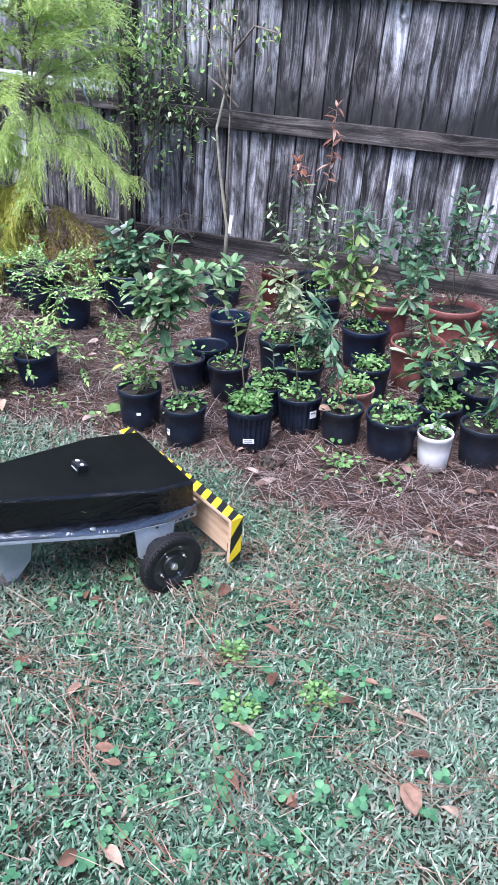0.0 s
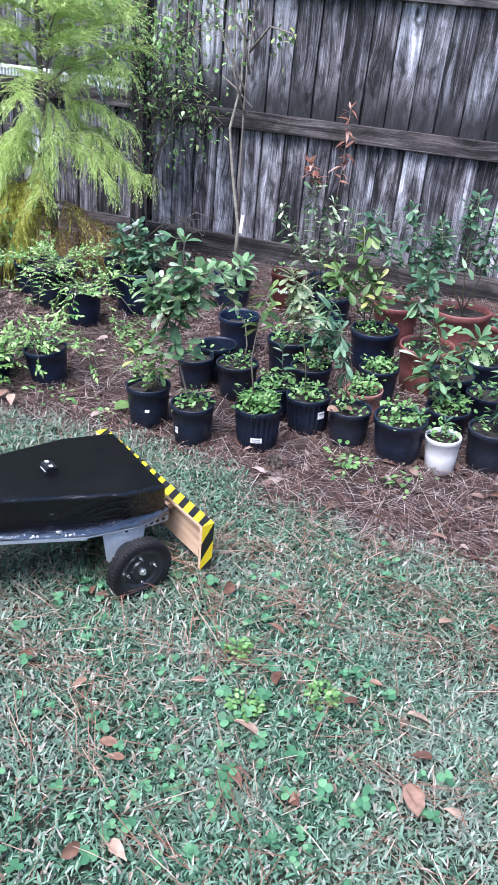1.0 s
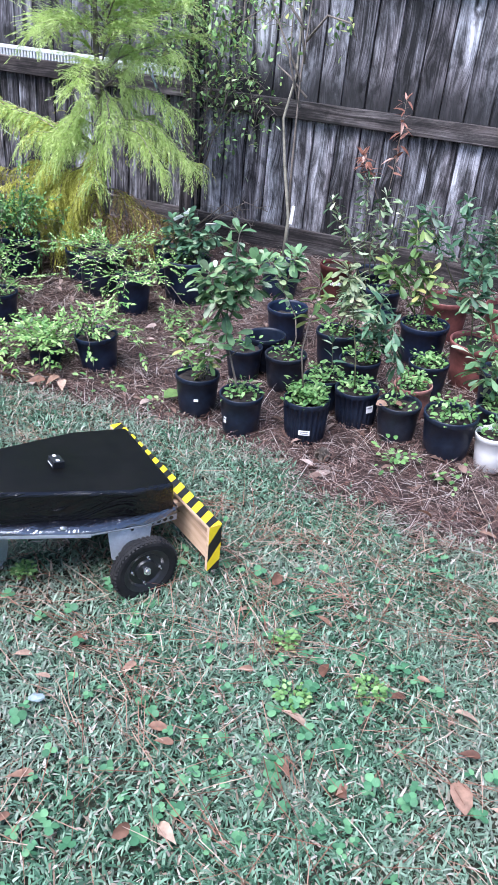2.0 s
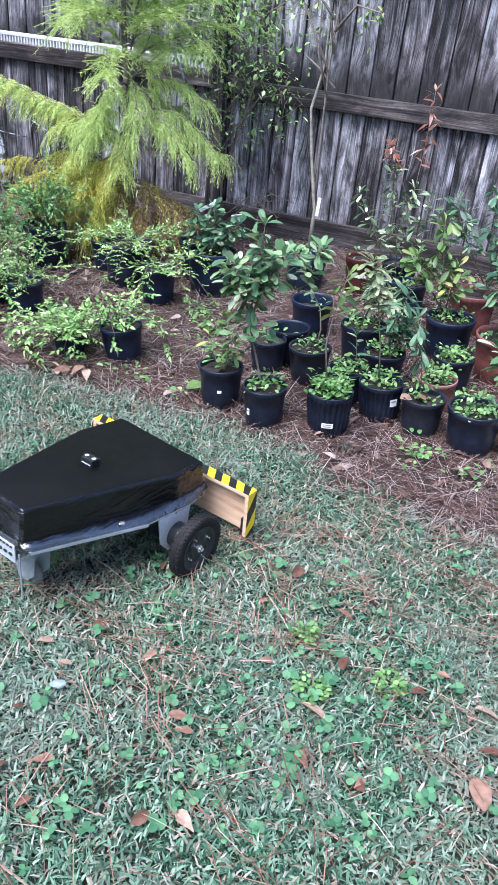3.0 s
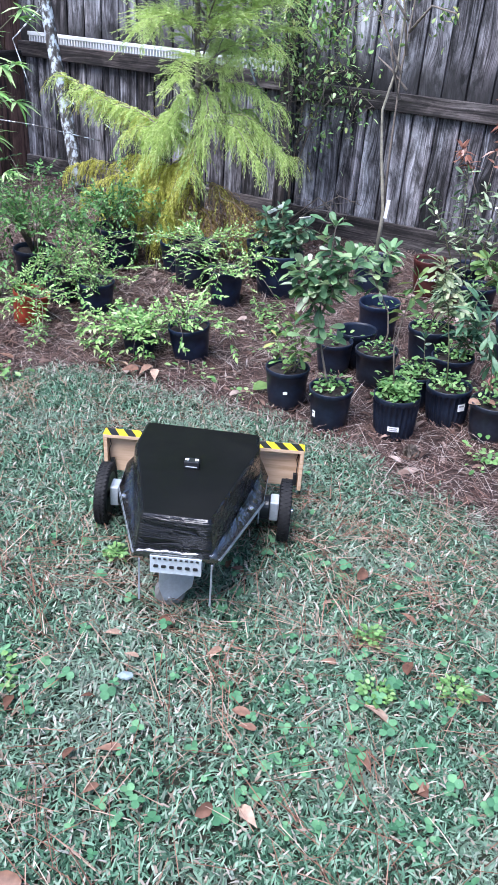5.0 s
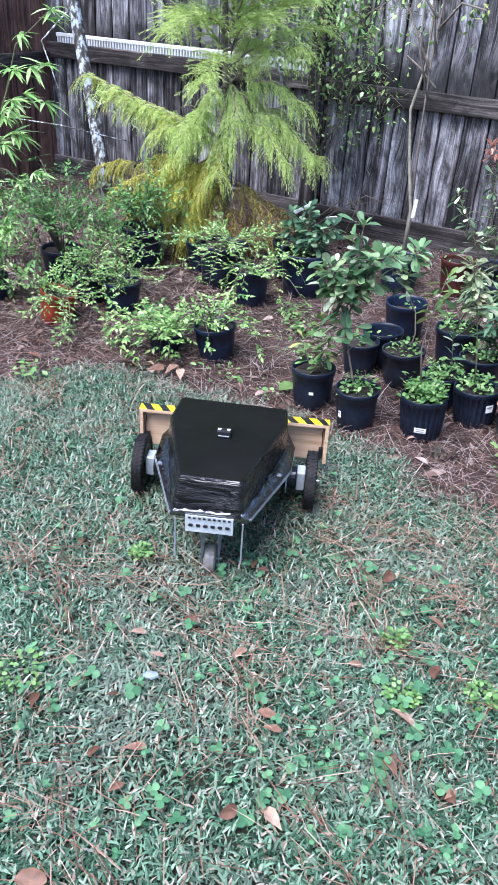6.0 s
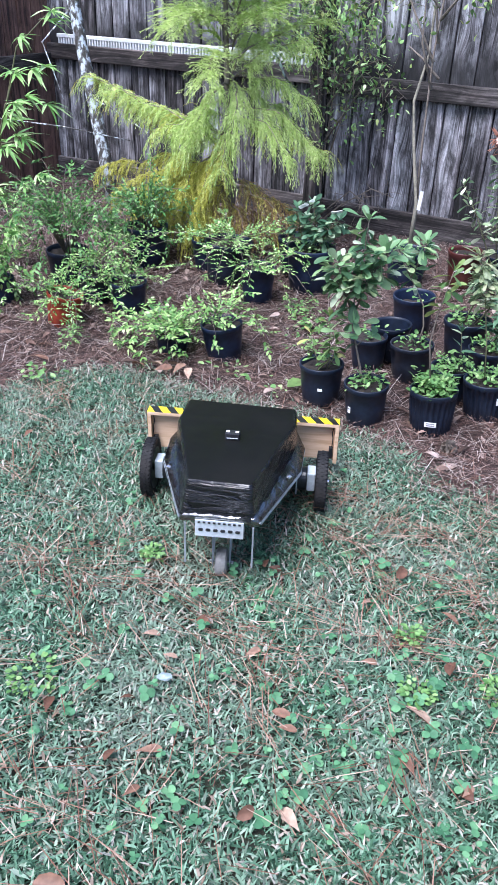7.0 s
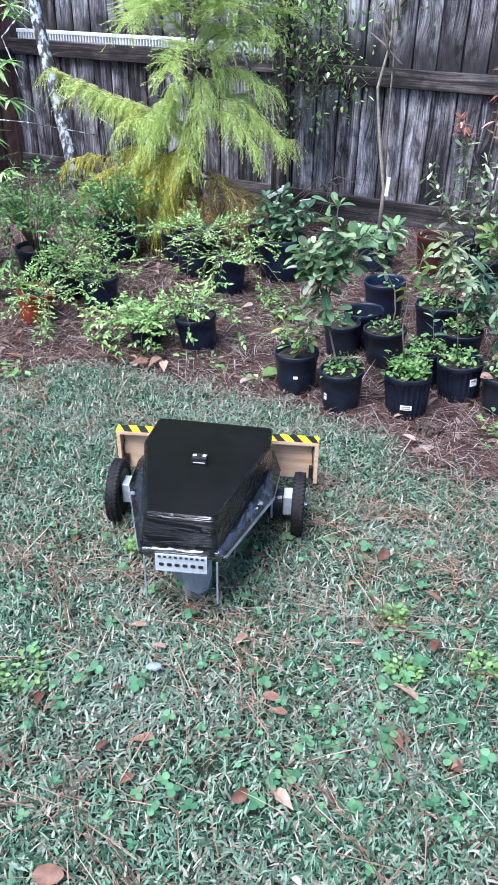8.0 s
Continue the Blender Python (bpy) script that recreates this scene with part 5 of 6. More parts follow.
arching(p, 12, 0.27, 0.2, 0.12, BRIGHT, 254, bias=(0.1, -0.06), per=16, leaf=(0.011, 0.02))
p = potted(-2.1, 2.95, 0.184, 0.17, POT_BLACK, "black", "shrub", 0, plant_words="twiggy dry stems and small leaves")
arching(p, 13, 0.28, 0.3, 0.14, BRIGHT, 255, per=16, leaf=(0.01, 0.02))
p = potted(-2.22, 3.58, 0.25, 0.234, POT_NAVY, "blue-black", "shrub", 8, plant_words="a dense dark green feathery shrub")
arching(p, 30, 0.26, 0.42, 0.2, MIDGREEN, 256, per=18, leaf=(0.012, 0.024))
p = potted(-2.38, 3.08, 0.22, 0.2, POT_BLACK, "black", "shrub", 0, plant_words="a wide bushy mid-green shrub")
arching(p, 36, 0.38, 0.6, 0.17, MIDGREEN, 257, per=16, leaf=(0.015, 0.03))
p = potted(-2.5, 2.69, 0.15, 0.138, POT_NAVY, "blue-black", "shrub", 0, plant_words="strappy pale green leaves")
arching(p, 10, 0.16, 0.3, 0.12, BRIGHT, 258, per=9, leaf=(0.025, 0.045))
p = potted(-1.7, 3.58, 0.26, 0.235, POT_BLACK, "wide black", "shrub", 0, plant_words="loose green twigs hanging over")
arching(p, 15, 0.42, 0.14, 0.22, BRIGHT, 259, bias=(0.05, -0.1), per=18, leaf=(0.011, 0.021))
p = potted(-1.43, 3.42, 0.185, 0.19, POT_NAVY, "blue-black", "shrub", 0, plant_words="thin green shoots")
arching(p, 11, 0.34, 0.2, 0.16, BRIGHT, 260, bias=(0.06, -0.08), per=17, leaf=(0.011, 0.021))
p = potted(-1.88, 3.7, 0.2, 0.185, POT_NAVY, "navy", "", 6, plant_words="dark soil under the tree")

# ---- trees and tall growth ----


def build_sapling():
    p = potted(-0.85, 4.07, 0.226, 0.207, POT_NAVY, "blue-black", "sapling", 20, plant_words="a tall bare twin-stemmed sapling")
    main = [(0.0, 0, 0.17), (0.0, 0, 0.45), (-0.06, 0, 0.72), (-0.1, 0.01, 0.94), (-0.06, 0.01, 1.15), (-0.07, 0.01, 1.5), (-0.08, 0.01, 1.85)]
    bm = bmesh.new()
    tube(bm, main, [0.0125, 0.0105, 0.008, 0.007, 0.0062, 0.0055, 0.0045], 8)
    part("trunk", bm, STEM_GREY, p, "slim grey-brown trunk", smooth=True)
    rng = np.random.default_rng(77)
    pos, d, L = [], [], []
    for st in ([(0.0, 0, 0.44), (-0.02, 0, 0.72), (-0.035, 0.0, 1.15), (-0.02, 0.0, 1.6), (0.0, 0, 1.85)], [(-0.03, 0, 1.12), (-0.12, 0.02, 1.25), (-0.22, 0.02, 1.42), (-0.27, 0.02, 1.6)],
               [(-0.02, 0, 1.2), (-0.07, 0, 1.4), (-0.13, 0, 1.62)], [(0.01, 0, 1.05), (-0.09, 0.02, 1.13), (-0.17, 0.02, 1.18)], [(-0.03, 0, 1.3), (0.06, 0, 1.42), (0.18, 0, 1.4), (0.22, 0, 1.33)],
               [(-0.02, 0, 1.0), (-0.1, 0, 1.2), (-0.12, 0.0, 1.5)], [(-0.04, 0, 1.35), (-0.14, 0, 1.45), (-0.26, 0, 1.5)]):
        bm = bmesh.new()
        tube(bm, st, [0.0078 - 0.0052 * i / (len(st) - 1) for i in range(len(st))], 5)
        part("branch", bm, BARK, p, smooth=True)
        for j in range(11):
            q, h = path_at(st, 0.55 + 0.44 * j / 11)
            if q[2] > 1.2:
                pos.append(q + rng.normal(0, 0.012, 3))
                d.append(rng.normal(0, 1, 3))
                L.append(rng.uniform(0.02, 0.04))
    pos += [np.array([0.14, 0, 1.36]) + rng.normal(0, 0.035, 3) for _ in range(16)]
    d += [rng.normal(0, 1, 3) for _ in range(16)]
    L += [0.035] * 16
    leaves("foliage", "oblong", pos, d, L, 0.5, LIMELEAF, p, seed=6)
    bm = bmesh.new()
    box(bm, (-0.009, -0.001, -0.05), (0.009, 0.001, 0.05), pose(0.02, -0.012, 0.47, 4, 3, 10))
    part("plant_tag", bm, TAG, p, "white plastic tag tied to the trunk")


build_sapling()


def build_cypress():
    tree = empty("cypress_tree", pose(-1.93, 4.0, 0.0), "feathery lime-green and golden cypress with browning lower branches", "tree")
    rng = np.random.default_rng(42)
    bm = bmesh.new()
    tube(bm, [(0, 0, 0), (0.015, 0, 0.3), (-0.01, 0, 0.7), (-0.04, 0, 1.2), (-0.05, 0, 1.7), (-0.05, 0, 2.1)], [0.026, 0.022, 0.018, 0.014, 0.008, 0.004], 8)
    part("trunk", bm, BARK, tree, "slender brown trunk", smooth=True)
    sets = {"g": [[], [], []], "y": [[], [], []], "b": [[], [], []]}
    # limbs: height on the trunk, heading, reach, rise and droop towards the tip, foliage
    limbs = [(0.62, 178, 1.02, 0.42, 0.12, "g"), (0.66, 192, 0.8, 0.36, 0.16, "g"), (0.6, 168, 0.62, 0.3, 0.14, "g"), (0.7, 214, 0.45, 0.18, 0.2, "g"),
             (0.84, 2, 0.54, 0.1, 0.26, "g"), (0.8, -26, 0.5, 0.12, 0.3, "g"), (0.76, 20, 0.56, 0.06, 0.2, "g"), (0.95, -62, 0.4, 0.1, 0.3, "g"), (0.93, -98, 0.36, 0.1, 0.26, "g"),
             (0.86, -132, 0.34, 0.08, 0.26, "g"), (0.72, -75, 0.36, 0.05, 0.24, "g"), (0.98, 8, 0.44, 0.14, 0.22, "g"), (0.9, 60, 0.4, 0.1, 0.2, "g"),
             (0.45, 178, 0.92, 0.3, 0.36, "y"), (0.46, 199, 0.74, 0.26, 0.44, "y"), (0.44, 222, 0.5, 0.1, 0.3, "y"), (0.42, 162, 0.56, 0.1, 0.26, "y"), (0.36, 188, 0.46, 0.05, 0.2, "y"),
             (0.4, 250, 0.36, 0.06, 0.26, "y"), (0.32, 212, 0.36, 0.02, 0.16, "y"), (0.54, 236, 0.42, 0.1, 0.3, "y"), (0.5, 205, 0.5, 0.12, 0.3, "y"), (0.28, 240, 0.26, 0.0, 0.12, "y"), (0.42, 232, 0.55, 0.2, 0.42, "y"), (0.38, 204, 0.6, 0.2, 0.36, "y"), (0.46, 262, 0.42, 0.06, 0.3, "y"), (0.6, 246, 0.4, 0.06, 0.3, "y"), (0.56, 222, 0.5, 0.08, 0.28, "y"),
             (0.5, 186, 0.6, 0.2, 0.4, "y"), (0.62, 264, 0.36, 0.05, 0.3, "y"), (0.7, 232, 0.4, 0.08, 0.24, "g"), (0.8, 250, 0.4, 0.1, 0.26, "g"), (0.66, 184, 0.66, 0.3, 0.16, "g"),
             (0.44, -18, 0.42, 0.08, 0.24, "b"), (0.4, 14, 0.42, 0.1, 0.22, "b"), (0.34, -48, 0.34, 0.05, 0.2, "b"), (0.3, 2, 0.34, 0.02, 0.16, "b"), (0.46, -82, 0.28, 0.05, 0.26, "b"), (0.24, -60, 0.26, 0.0, 0.1, "b")]
    for k in range(40):
        z = 0.97 + 1.08 * k / 40
        limbs.append((z, k * 137.5 + rng.normal(0, 20), (0.6 - 0.1 * (z - 1.0)) * rng.uniform(0.5, 1.1), rng.uniform(0.2, 0.55), rng.uniform(0.1, 0.4), "g"))
    for z, heading, reach, rise, droop, tint in limbs:
        a = radians(heading)
        st = []
        for t in np.linspace(0, 1, 7):
            st.append(np.array([reach * t * math.cos(a), reach * t * math.sin(a) * 0.8, z + rise * t - droop * t ** 2]) + rng.normal(0, 0.012, 3) * (t > 0))
        bm = bmesh.new()
        tube(bm, [tuple(p) for p in st], [0.0062 - 0.0045 * i / 6 for i in range(7)], 4)
        part("branch", bm, BARK, tree, smooth=True)
        for j in range(int({"g": 165, "y": 150, "b": 140}[tint] * reach + 45)):
            f = 0.16 + 0.84 * rng.uniform()
            p, h = path_at(st, min(f, 0.995))
            s = rng.choice([-1, 1])
            side = np.cross(h, [0, 0, 1.0]) * s
            tl = rng.uniform(0.06, 0.2 if z > 0.62 else 0.22)
            q = [p]
            dr = unit(side * rng.uniform(0.3, 1.0) + h * rng.uniform(0.2, 0.9) + np.array([0, 0, rng.uniform(-0.2, 0.7) if z > 1.0 else rng.uniform(-0.3, 0.25)]))
            m = 15
            for _ in range(m):
                q.append(q[-1] + dr * tl / m)
                dr = unit(dr + np.array([0, 0, -0.19 if z < 0.62 else -0.13 if z < 1.0 else -0.05]) + rng.normal(0, 0.04, 3))
            key = tint
            if tint == "b" and rng.uniform() < 0.22 or tint == "g" and z < 0.8 and rng.uniform() < 0.2:
                key = "y"
            P, D, L = sets[key]
            for u in range(m):
                hd = unit(q[u + 1] - q[u])
                sd = np.cross(hd, [0.2, 0.1, 1.0])
                for s2 in (-1, 1):
                    P.append(q[u])
                    D.append(hd * 0.9 + sd * s2 * 0.75 + rng.normal(0, 0.2, 3))
                    L.append(rng.uniform(0.014, 0.028))
    for key, mat, words in (("g", CYPRESS, "feathery lime-green needles"), ("y", CYPRESS_GOLD, "hanging golden-yellow needles"), ("b", CYPRESS_BROWN, "dry brown needles")):
        P, D, L = (np.array(v) for v in sets[key])
        n = len(P)
        D = unit(D)
        side = unit(np.cross(D, rng.normal(0, 1, (n, 3)))) * 0.0014
        e = P + D * L[:, None]
        mid = P + D * (L * 0.5)[:, None]
        co = np.stack([P, mid - side, e, mid + side], 1).reshape(-1, 3)
        faces = np.arange(n * 4).reshape(-1, 4)
        ob = bulk("foliage", co, faces, mat, tree)
        tagged(ob, words, kind="stuff")


build_cypress()


def build_climber():
    """The thin twiggy shrub that leans on the fence where the two sections meet."""
    ob = empty("climbing_shrub", pose(-1.62, 4.62, 0.0), "twiggy climbing shrub with small yellow-green leaves against the fence", "shrub")
    rng = np.random.default_rng(9)
    P, D, L, P2, D2, L2 = [], [], [], [], [], []
    ways = [[(0, 0, 0), (0.0, 0, 0.45), (0.02, 0.05, 0.9), (-0.06, 0.1, 1.4), (-0.1, 0.1, 1.8)], [(0.02, 0, 0), (-0.02, 0, 0.5), (-0.1, 0.05, 1.0), (-0.16, 0.1, 1.7)],
            [(0.0, 0, 0.4), (0.1, 0.05, 0.8), (0.2, 0.1, 1.2), (0.18, 0.12, 1.75)], [(0.0, 0, 0.6), (0.16, 0.1, 0.88), (0.34, 0.15, 0.93), (0.44, 0.15, 0.86)],
            [(0.0, 0, 0.8), (0.12, 0.1, 1.0), (0.26, 0.12, 1.06), (0.36, 0.12, 1.0)], [(-0.03, 0, 0.7), (-0.2, 0.1, 1.1), (-0.3, 0.1, 1.5)], [(0.02, 0.05, 0.9), (0.12, 0.1, 1.3), (0.3, 0.15, 1.42), (0.4, 0.16, 1.34)],
            [(0, 0, 0.1), (0.12, 0.05, 0.22), (0.3, 0.1, 0.34), (0.45, 0.12, 0.3)], [(0, 0, 0.15), (0.18, 0.05, 0.32), (0.36, 0.1, 0.2)]]
    for w, st in enumerate(ways):
        bm = bmesh.new()
        tube(bm, st, [0.006 - 0.0042 * i / (len(st) - 1) for i in range(len(st))], 5)
        for j in range(14):
            p, h = path_at(st, 0.25 + 0.74 * rng.uniform())
            e = p + rng.normal(0, 0.09, 3)
            tube(bm, [tuple(p), tuple((p + e) / 2 + rng.normal(0, 0.01, 3)), tuple(e)], [0.002, 0.0015, 0.001], 3)
            if w < 7:
                for _ in range(9 if w in (3, 4, 6) else 40 if e[2] > 1.0 else 9 if e[2] > 0.7 else 4):
                    A = (P2, D2, L2) if rng.uniform() < 0.55 else (P, D, L)
                    A[0].append(e + rng.normal(0, 0.07, 3))
                    A[1].append(rng.normal(0, 1, 3))
                    A[2].append(rng.uniform(0.022, 0.045))
        part("branch", bm, BARK, ob, smooth=True)
    tagged(leaves("foliage", "oblong", P, D, L, 0.5, BAMBOO, ob, seed=12), kind="stuff")
    tagged(leaves("foliage", "oblong", P2, D2, L2, 0.5, LIMELEAF, ob, seed=13), "yellowing leaves", kind="stuff")


build_climber()


def build_bamboo():
    ob = empty("bamboo", pose(-2.66, 3.15, 0.0), "leafy green bamboo culms with long narrow leaves", "bamboo")
    rng = np.random.default_rng(17)
    P, D, L = [], [], []
    canes = [[(-0.25, -0.05, 0), (-0.2, 0, 0.6), (-0.03, 0.05, 1.12), (0.2, 0.08, 1.3)], [(-0.27, -0.05, 0), (-0.22, 0, 0.6), (-0.05, 0.03, 1.0), (0.18, 0.04, 1.06)], [(-0.28, 0, 0), (-0.25, 0, 0.5), (-0.1, 0.0, 0.86), (0.14, 0.03, 0.9)],
             [(-0.3, 0.02, 0), (-0.28, 0, 0.4), (-0.16, 0.0, 0.66), (-0.02, 0.02, 0.7)], [(-0.3, -0.04, 0), (-0.28, 0, 0.25), (-0.16, 0.0, 0.42), (0.03, 0.0, 0.44)], [(-0.26, -0.03, 0), (-0.22, -0.02, 0.12), (-0.14, 0.0, 0.24)]]
    for st in canes:
        bm = bmesh.new()
        tube(bm, st, [0.006 - 0.004 * i / (len(st) - 1) for i in range(len(st))], 6)
        part("culm", bm, GREEN_STEM, ob, smooth=True)
        for f, n in ((0.6, 7), (0.72, 9), (0.84, 11), (0.93, 11), (0.995, 13)):
            p, h = path_at(st, f)
            e = p + rng.normal(0, 0.03, 3)
            for _ in range(n):
                b = rng.normal(0.1, 1.0)
                P.append(e)
                D.append((math.cos(b) * 0.9, math.sin(b) * 0.9, rng.uniform(-0.55, 0.5)))
                L.append(rng.uniform(0.06, 0.14))
    leaves("foliage", "lance", P, D, L, 0.16, BAMBOO, ob, curl=0.35, seed=18)


build_bamboo()


def build_bare_trunk():
    ob = empty("bare_trunk", pose(-3.25, 4.58, 0.0), "leaning bare tree trunk with pale lichen", "tree")
    bm = bmesh.new()
    tube(bm, [(0.04, 0, 0), (-0.01, 0, 0.3), (-0.06, -0.01, 0.6), (-0.13, -0.01, 0.95), (-0.2, 0, 1.3), (-0.25, 0, 1.75), (-0.29, 0, 2.2)], [0.052, 0.048, 0.045, 0.042, 0.04, 0.037, 0.034], 10)
    part("trunk", bm, PALE_BARK, ob, smooth=True)
    for st in ([(-0.19, 0, 1.25), (-0.24, -0.28, 1.04), (-0.02, -0.38, 0.73)], [(-0.12, 0, 0.7), (0.15, -0.1, 0.66), (0.5, -0.2, 0.56)]):
        bm = bmesh.new()
        tube(bm, st, [0.007, 0.005, 0.003], 5)
        part("branch", bm, PALE_BARK, ob, smooth=True)


build_bare_trunk()

# ---- small things ----


def build_strip():
    ob = empty("plastic_strip", pose(-4.0, 5.055, 0.966), "long white slotted plastic strip lying on the fence rail", "plastic strip")
    bm = bmesh.new()
    box(bm, (0, -0.012, 0.042), (2.2, 0.012, 0.066), bevel=0.002)
    box(bm, (0, 0.006, 0.0), (2.2, 0.01, 0.042))
    part("strip_body", bm, WHITE_STRIP, ob)
    bm = bmesh.new()
    for k in range(91):
        x = 0.01 + 0.024 * k
        box(bm, (x, -0.01, 0.001), (x + 0.01, 0.0055, 0.0415))
    tagged(part("teeth", bm, WHITE_STRIP, ob), "row of thin upright teeth", kind="stuff")


build_strip()


def build_sticks():
    """Pale dead sticks that hang in the growth before the fence."""
    for pts, r, words in (([(-1.86, 4.34, 1.12), (-1.72, 4.3, 0.92), (-1.566, 4.28, 0.67)], 0.008, "pale dead stick caught in the yellow-green tree"),
                          ([(-3.2, 3.4, 0.73), (-2.7, 3.5, 0.715), (-2.326, 3.6, 0.67)], 0.004, "thin pale cane bending over the shrubs")):
        bm = bmesh.new()
        tube(bm, pts, [r, r * 0.85, r * 0.6], 6)
        tagged(part("stick", bm, PALE_BARK, None, smooth=True), words, "stick")


build_sticks()


def lawn_weed(x, y, spread, seed):
    """A rosette of small notched leaves in the turf."""
    rng = np.random.default_rng(seed)
    n = 70
    a, r = rng.uniform(0, 2 * np.pi, n), spread * np.sqrt(rng.uniform(0, 1, n))
    pos = np.stack([r * np.cos(a), r * np.sin(a), rng.uniform(0.02, 0.05, n)], -1)
    d = np.stack([np.cos(a), np.sin(a), rng.uniform(-0.1, 0.7, n)], -1)
    ob = leaves("lawn_weed", "round", pos, d, rng.uniform(0.009, 0.017, n), 0.8, WEED, None, fold=0.3, seed=seed)
    ob.matrix_basis = pose(x, y, 0)
    tagged(ob, "low rosette of yellow-green weed leaves in the turf", "weed", "weeds in the lawn")


for i, (lx, ly, lr) in enumerate(((0.098, 1.306, 0.04), (0.026, 1.478, 0.028), (-0.717, 0.905, 0.06), (-0.723, 1.417, 0.03), (0.266, 1.402, 0.035))):
    lawn_weed(lx, ly, lr, 400 + i)


def build_cone():
    ob = empty("pine_cone", pose(-0.14, 2.44, 0.035, 78, 12, 70), "brown open pine cone lying on the needles", "pine cone")
    bm = bmesh.new()
    lathe(bm, [(0.004, -0.03), (0.012, -0.015), (0.014, 0.0), (0.01, 0.015), (0.003, 0.03)], 10)
    part("core", bm, BARK, ob)
    P, D, L = [], [], []
    for k in range(80):
        f = k / 80
        a = k * 2.4
        r = 0.012 * math.sin(math.pi * (0.1 + 0.85 * f))
        P.append((r * math.cos(a), r * math.sin(a), -0.03 + 0.056 * f))
        D.append((math.cos(a), math.sin(a), 0.35))
        L.append(0.008 + 0.011 * math.sin(math.pi * (0.15 + 0.8 * f)))
    tagged(leaves("cone_scale", "round", P, D, L, 0.8, BARK, ob, seed=4), kind="stuff")


build_cone()


def fallen_leaf(x, y, size, yaw, tilt, material=DRY_ONE, label="dry curled brown leaf lying on the lawn", ratio=0.5, seed=0):
    rng = np.random.default_rng(seed)
    d = np.array([[1.0, 0.0, tilt]])
    ob = leaves("fallen_leaf", "round" if ratio > 0.55 else "oblong", [(-size / 2, 0, 0.0)], d, [size], ratio, material, None, fold=rng.uniform(0.2, 0.6), curl=rng.uniform(0.1, 0.5), seed=seed)
    ob.data.update()
    ob.matrix_basis = pose(x, y, 0.036, rng.uniform(-16, 16), 0, yaw)
    tagged(ob, label, "leaf", "fallen leaves on the lawn")
    return ob


# where the larger fallen leaves lie: place, length, heading
LEAVES_A = [(-0.072, 1.695, 0.06, 80), (-0.111, 1.543, 0.062, 60), (-0.39, 1.535, 0.045, 20), (-0.422, 1.54, 0.04, 110), (-0.297, 1.222, 0.052, 95), (-0.035, 1.34, 0.045, 30), (0.148, 1.417, 0.052, 100), (0.137, 1.109, 0.065, 140), (0.116, 1.254, 0.08, 5), (0.501, 1.427, 0.065, 10), (0.467, 1.392, 0.045, 80)]
LEAVES_B = [(0.518, 1.31, 0.058, 15), (0.514, 1.19, 0.085, 110), (0.601, 1.194, 0.055, 5), (-0.027, 0.871, 0.07, 150), (-0.109, 0.837, 0.048, 60), (0.27, 1.105, 0.042, 70), (-0.126, 1.062, 0.048, 20), (0.536, 1.8, 0.052, 45), (0.455, 2.296, 0.07, 20), (0.48, 2.216, 0.065, 0), (0.525, 2.171, 0.045, 120)]
LEAVES_C = [(0.618, 2.135, 0.062, 175), (0.27, 2.246, 0.05, 10), (0.338, 1.411, 0.042, 30), (0.388, 1.497, 0.042, 160), (-0.459, 1.26, 0.055, 170), (-0.154, 1.091, 0.048, 10), (0.096, 1.598, 0.055, 0), (0.661, 2.559, 0.055, 35), (0.671, 1.826, 0.042, 20), (-0.632, 0.856, 0.062, 120), (-0.36, 0.863, 0.062, 30)]
LEAVES_D = [(-0.431, 0.816, 0.042, 100), (-0.552, 1.153, 0.05, 40), (-0.339, 0.767, 0.045, 70), (-0.904, 1.373, 0.048, 120), (-0.469, 1.113, 0.04, 20), (-0.489, 0.962, 0.04, 60), (-0.358, 0.538, 0.065, 25), (-1.481, 1.744, 0.06, 100), (-1.874, 2.26, 0.08, 10), (0.268, 1.1, 0.045, 150), (-0.298, 1.224, 0.048, 60)]
for i, (lx, ly, ls, la) in enumerate(LEAVES_A + LEAVES_B + LEAVES_C + LEAVES_D):
    fallen_leaf(lx, ly, ls * 0.92, la, 0.05, ratio=0.62 if i % 3 == 0 else 0.45, seed=i + 40)
fallen_leaf(-0.82, 2.6, 0.09, 60, 0.3, LIMELEAF, "yellow-green fallen leaf leaning on a pot", 0.7, 99)
for i, (lx, ly) in enumerate(((-1.42, 2.45), (-1.36, 2.43), (-1.3, 2.46), (-1.24, 2.44), (-1.47, 2.42), (-1.33, 2.49))):
    fallen_leaf(lx, ly, 0.075, 40 * i, 0.25, DRY_ONE, "curled brown leaf on the needle bed", 0.5, 120 + i)


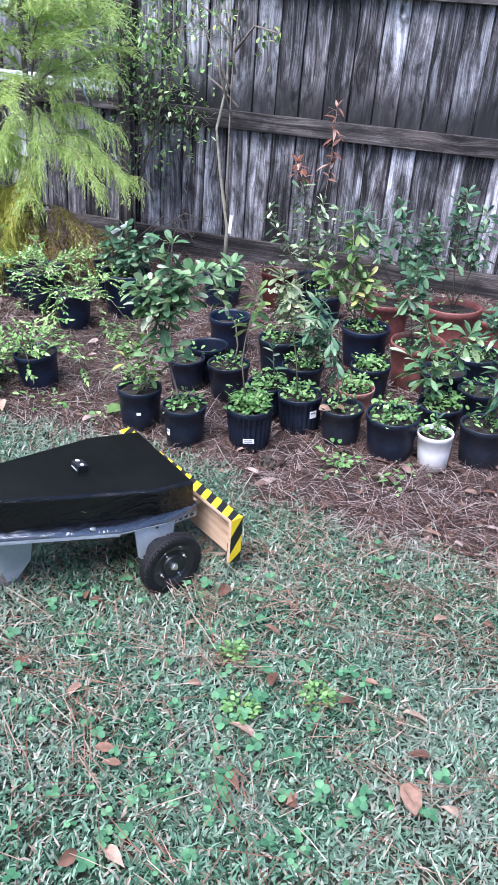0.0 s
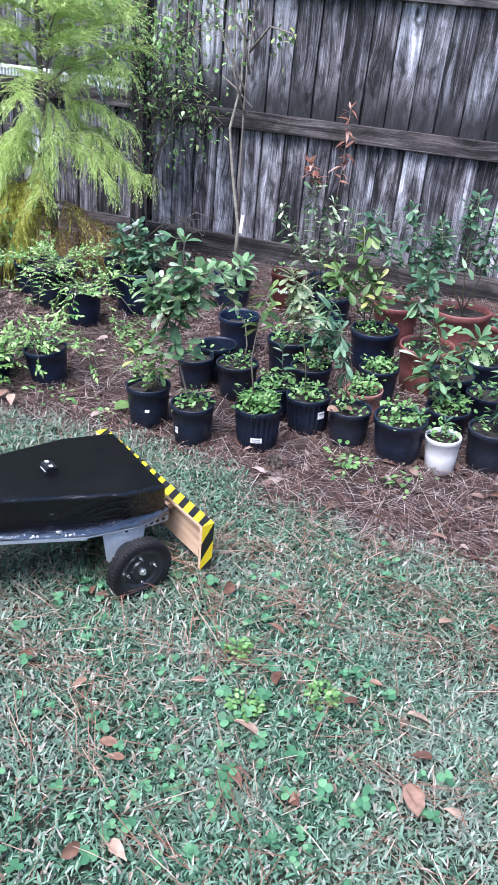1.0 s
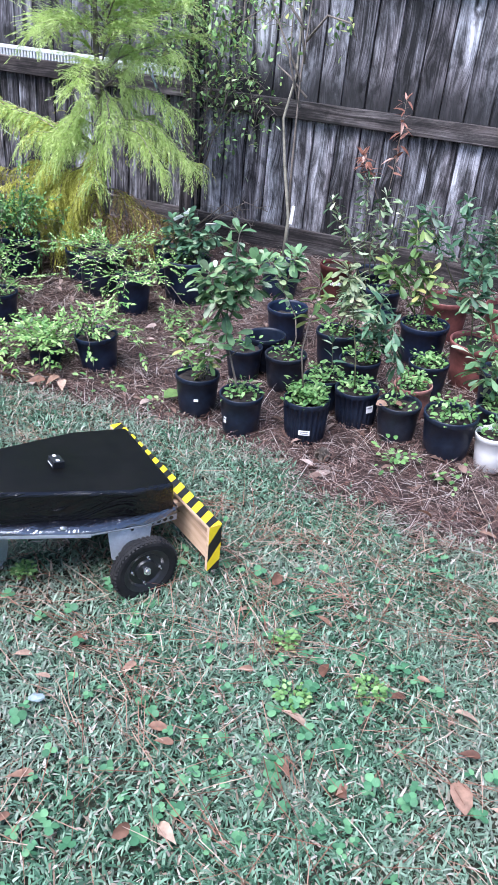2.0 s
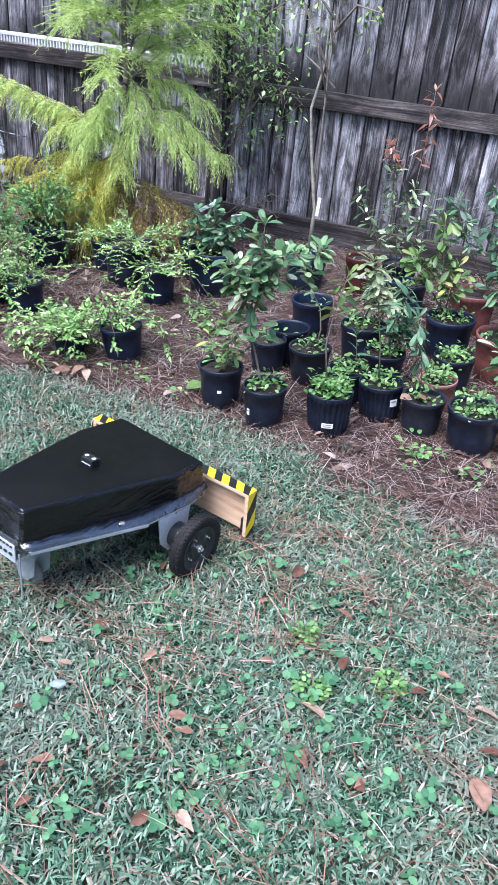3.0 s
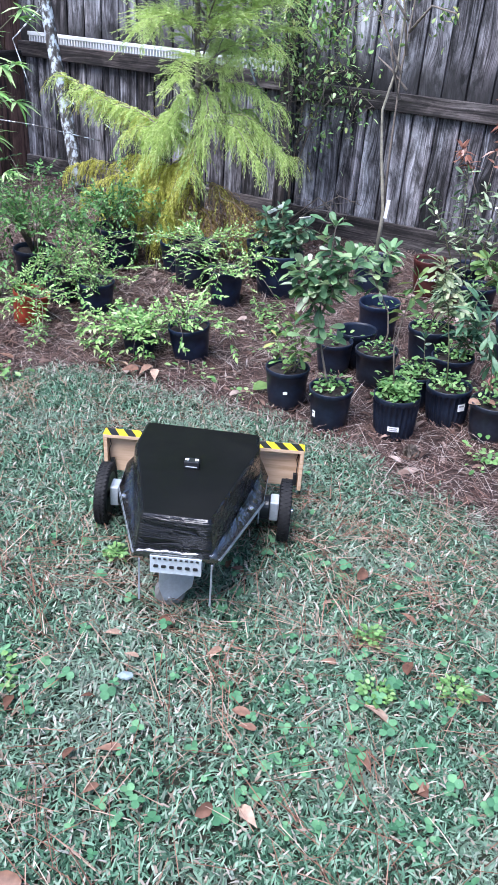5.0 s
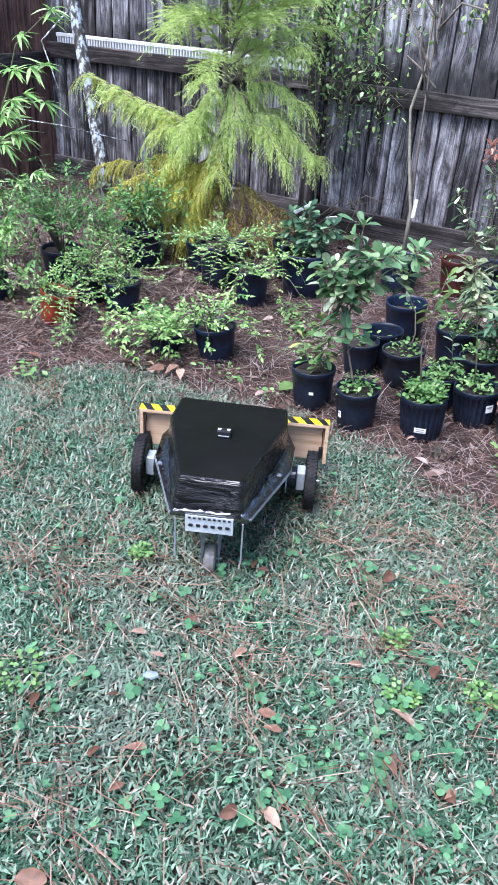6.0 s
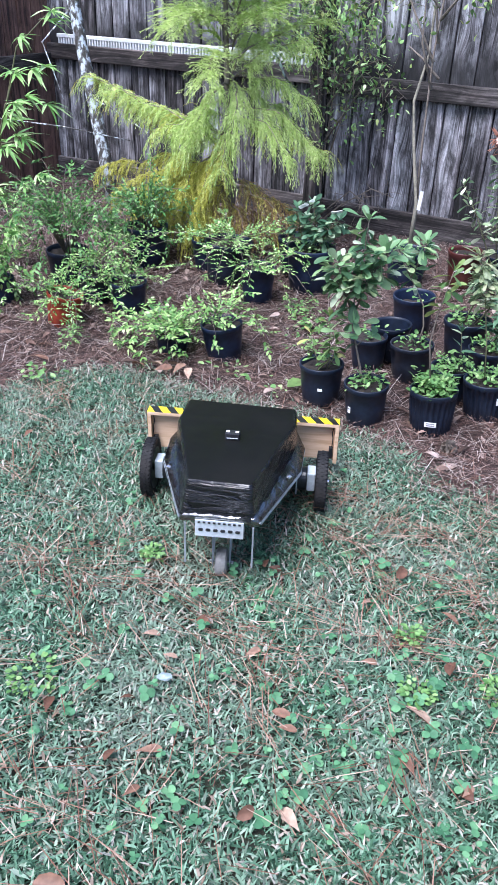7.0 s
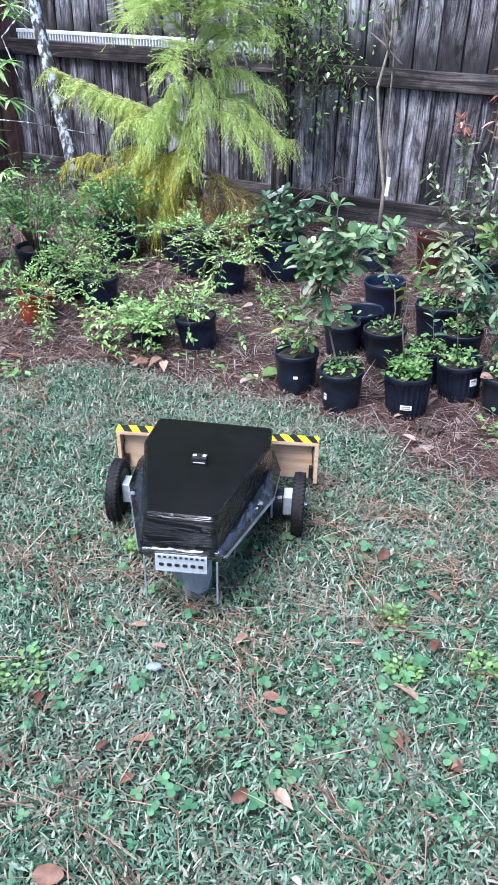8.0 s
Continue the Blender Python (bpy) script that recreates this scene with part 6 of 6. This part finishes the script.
def scrap():
    bm = bmesh.new()
    rnd = random.Random(3)
    g = bmesh.ops.create_icosphere(bm, subdivisions=2, radius=0.015)
    for v in bm.verts:
        v.co = Vector((v.co.x * 1.2, v.co.y * 0.9, v.co.z * 0.45)) * rnd.uniform(0.75, 1.15)
    ob = part("plastic_scrap", bm, SCRAP)
    ob.matrix_basis = pose(-0.441, 1.047, 0.04, 0, 0, 30)
    tagged(ob, "crumpled scrap of pale clear plastic on the grass", "scrap")


scrap()

# ---- movement ----
ROBOT_ROWS = [
    (0.0, -0.447, 1.839, -36.0), (0.45, -0.447, 1.839, -36.0), (1.0, -0.53, 1.764, -36.1), (1.5, -0.617, 1.666, -36.4),
    (1.6, -0.618, 1.666, -36.4), (2.35, -0.618, 1.666, -36.4), (2.8, -0.616, 1.662, -22.3), (3.3, -0.61, 1.657, -5.9),
    (3.5, -0.61, 1.657, 1.0), (3.7, -0.611, 1.66, 9.4), (3.9, -0.613, 1.665, 18.6), (4.05, -0.613, 1.667, 22.5), (4.2, -0.613, 1.668, 22.4),
    (4.9, -0.612, 1.669, 22.3), (5.3, -0.636, 1.738, 22.3), (5.8, -0.673, 1.821, 22.3), (6.0, -0.682, 1.828, 22.3), (6.75, -0.682, 1.828, 22.3),
    (7.0, -0.674, 1.812, 22.2), (7.3, -0.652, 1.756, 21.6), (7.5, -0.635, 1.716, 20.8), (8.0, -0.61, 1.64, 19.0)]
CASTER_ROWS = [(0.0, 0), (0.45, 0), (0.9, -60), (1.3, -130), (1.5, -150), (2.35, -150), (2.8, -105), (3.3, -92), (4.9, -90), (5.2, -40), (5.5, -8),
               (5.8, 0), (6.8, 0), (7.2, 8), (7.5, 50), (7.8, 110), (8.0, 135)]


def motions():
    walk(robot, [(t, pose(x, y, 0, 0, 0, h)) for t, x, y, h in ROBOT_ROWS])
    for wheel, s in zip(robot_wheels, (-1, 1)):
        rows, roll, last = [], 0.0, None
        for t, x, y, h in ROBOT_ROWS:
            if last:
                a = radians((h + last[2]) / 2)
                ahead = -math.sin(a) * (x - last[0]) + math.cos(a) * (y - last[1])
                roll -= math.degrees((ahead + s * 0.274 * radians(h - last[2])) / 0.096)
            last = (x, y, h)
            rows.append((t, pose(0.274 * s, 0, 0.1) @ rot_x(roll)))
        walk(wheel, rows)
    walk(robot_caster, [(t, pose(0.006, -0.345, 0, 0, 0, a)) for t, a in CASTER_ROWS])


motions()
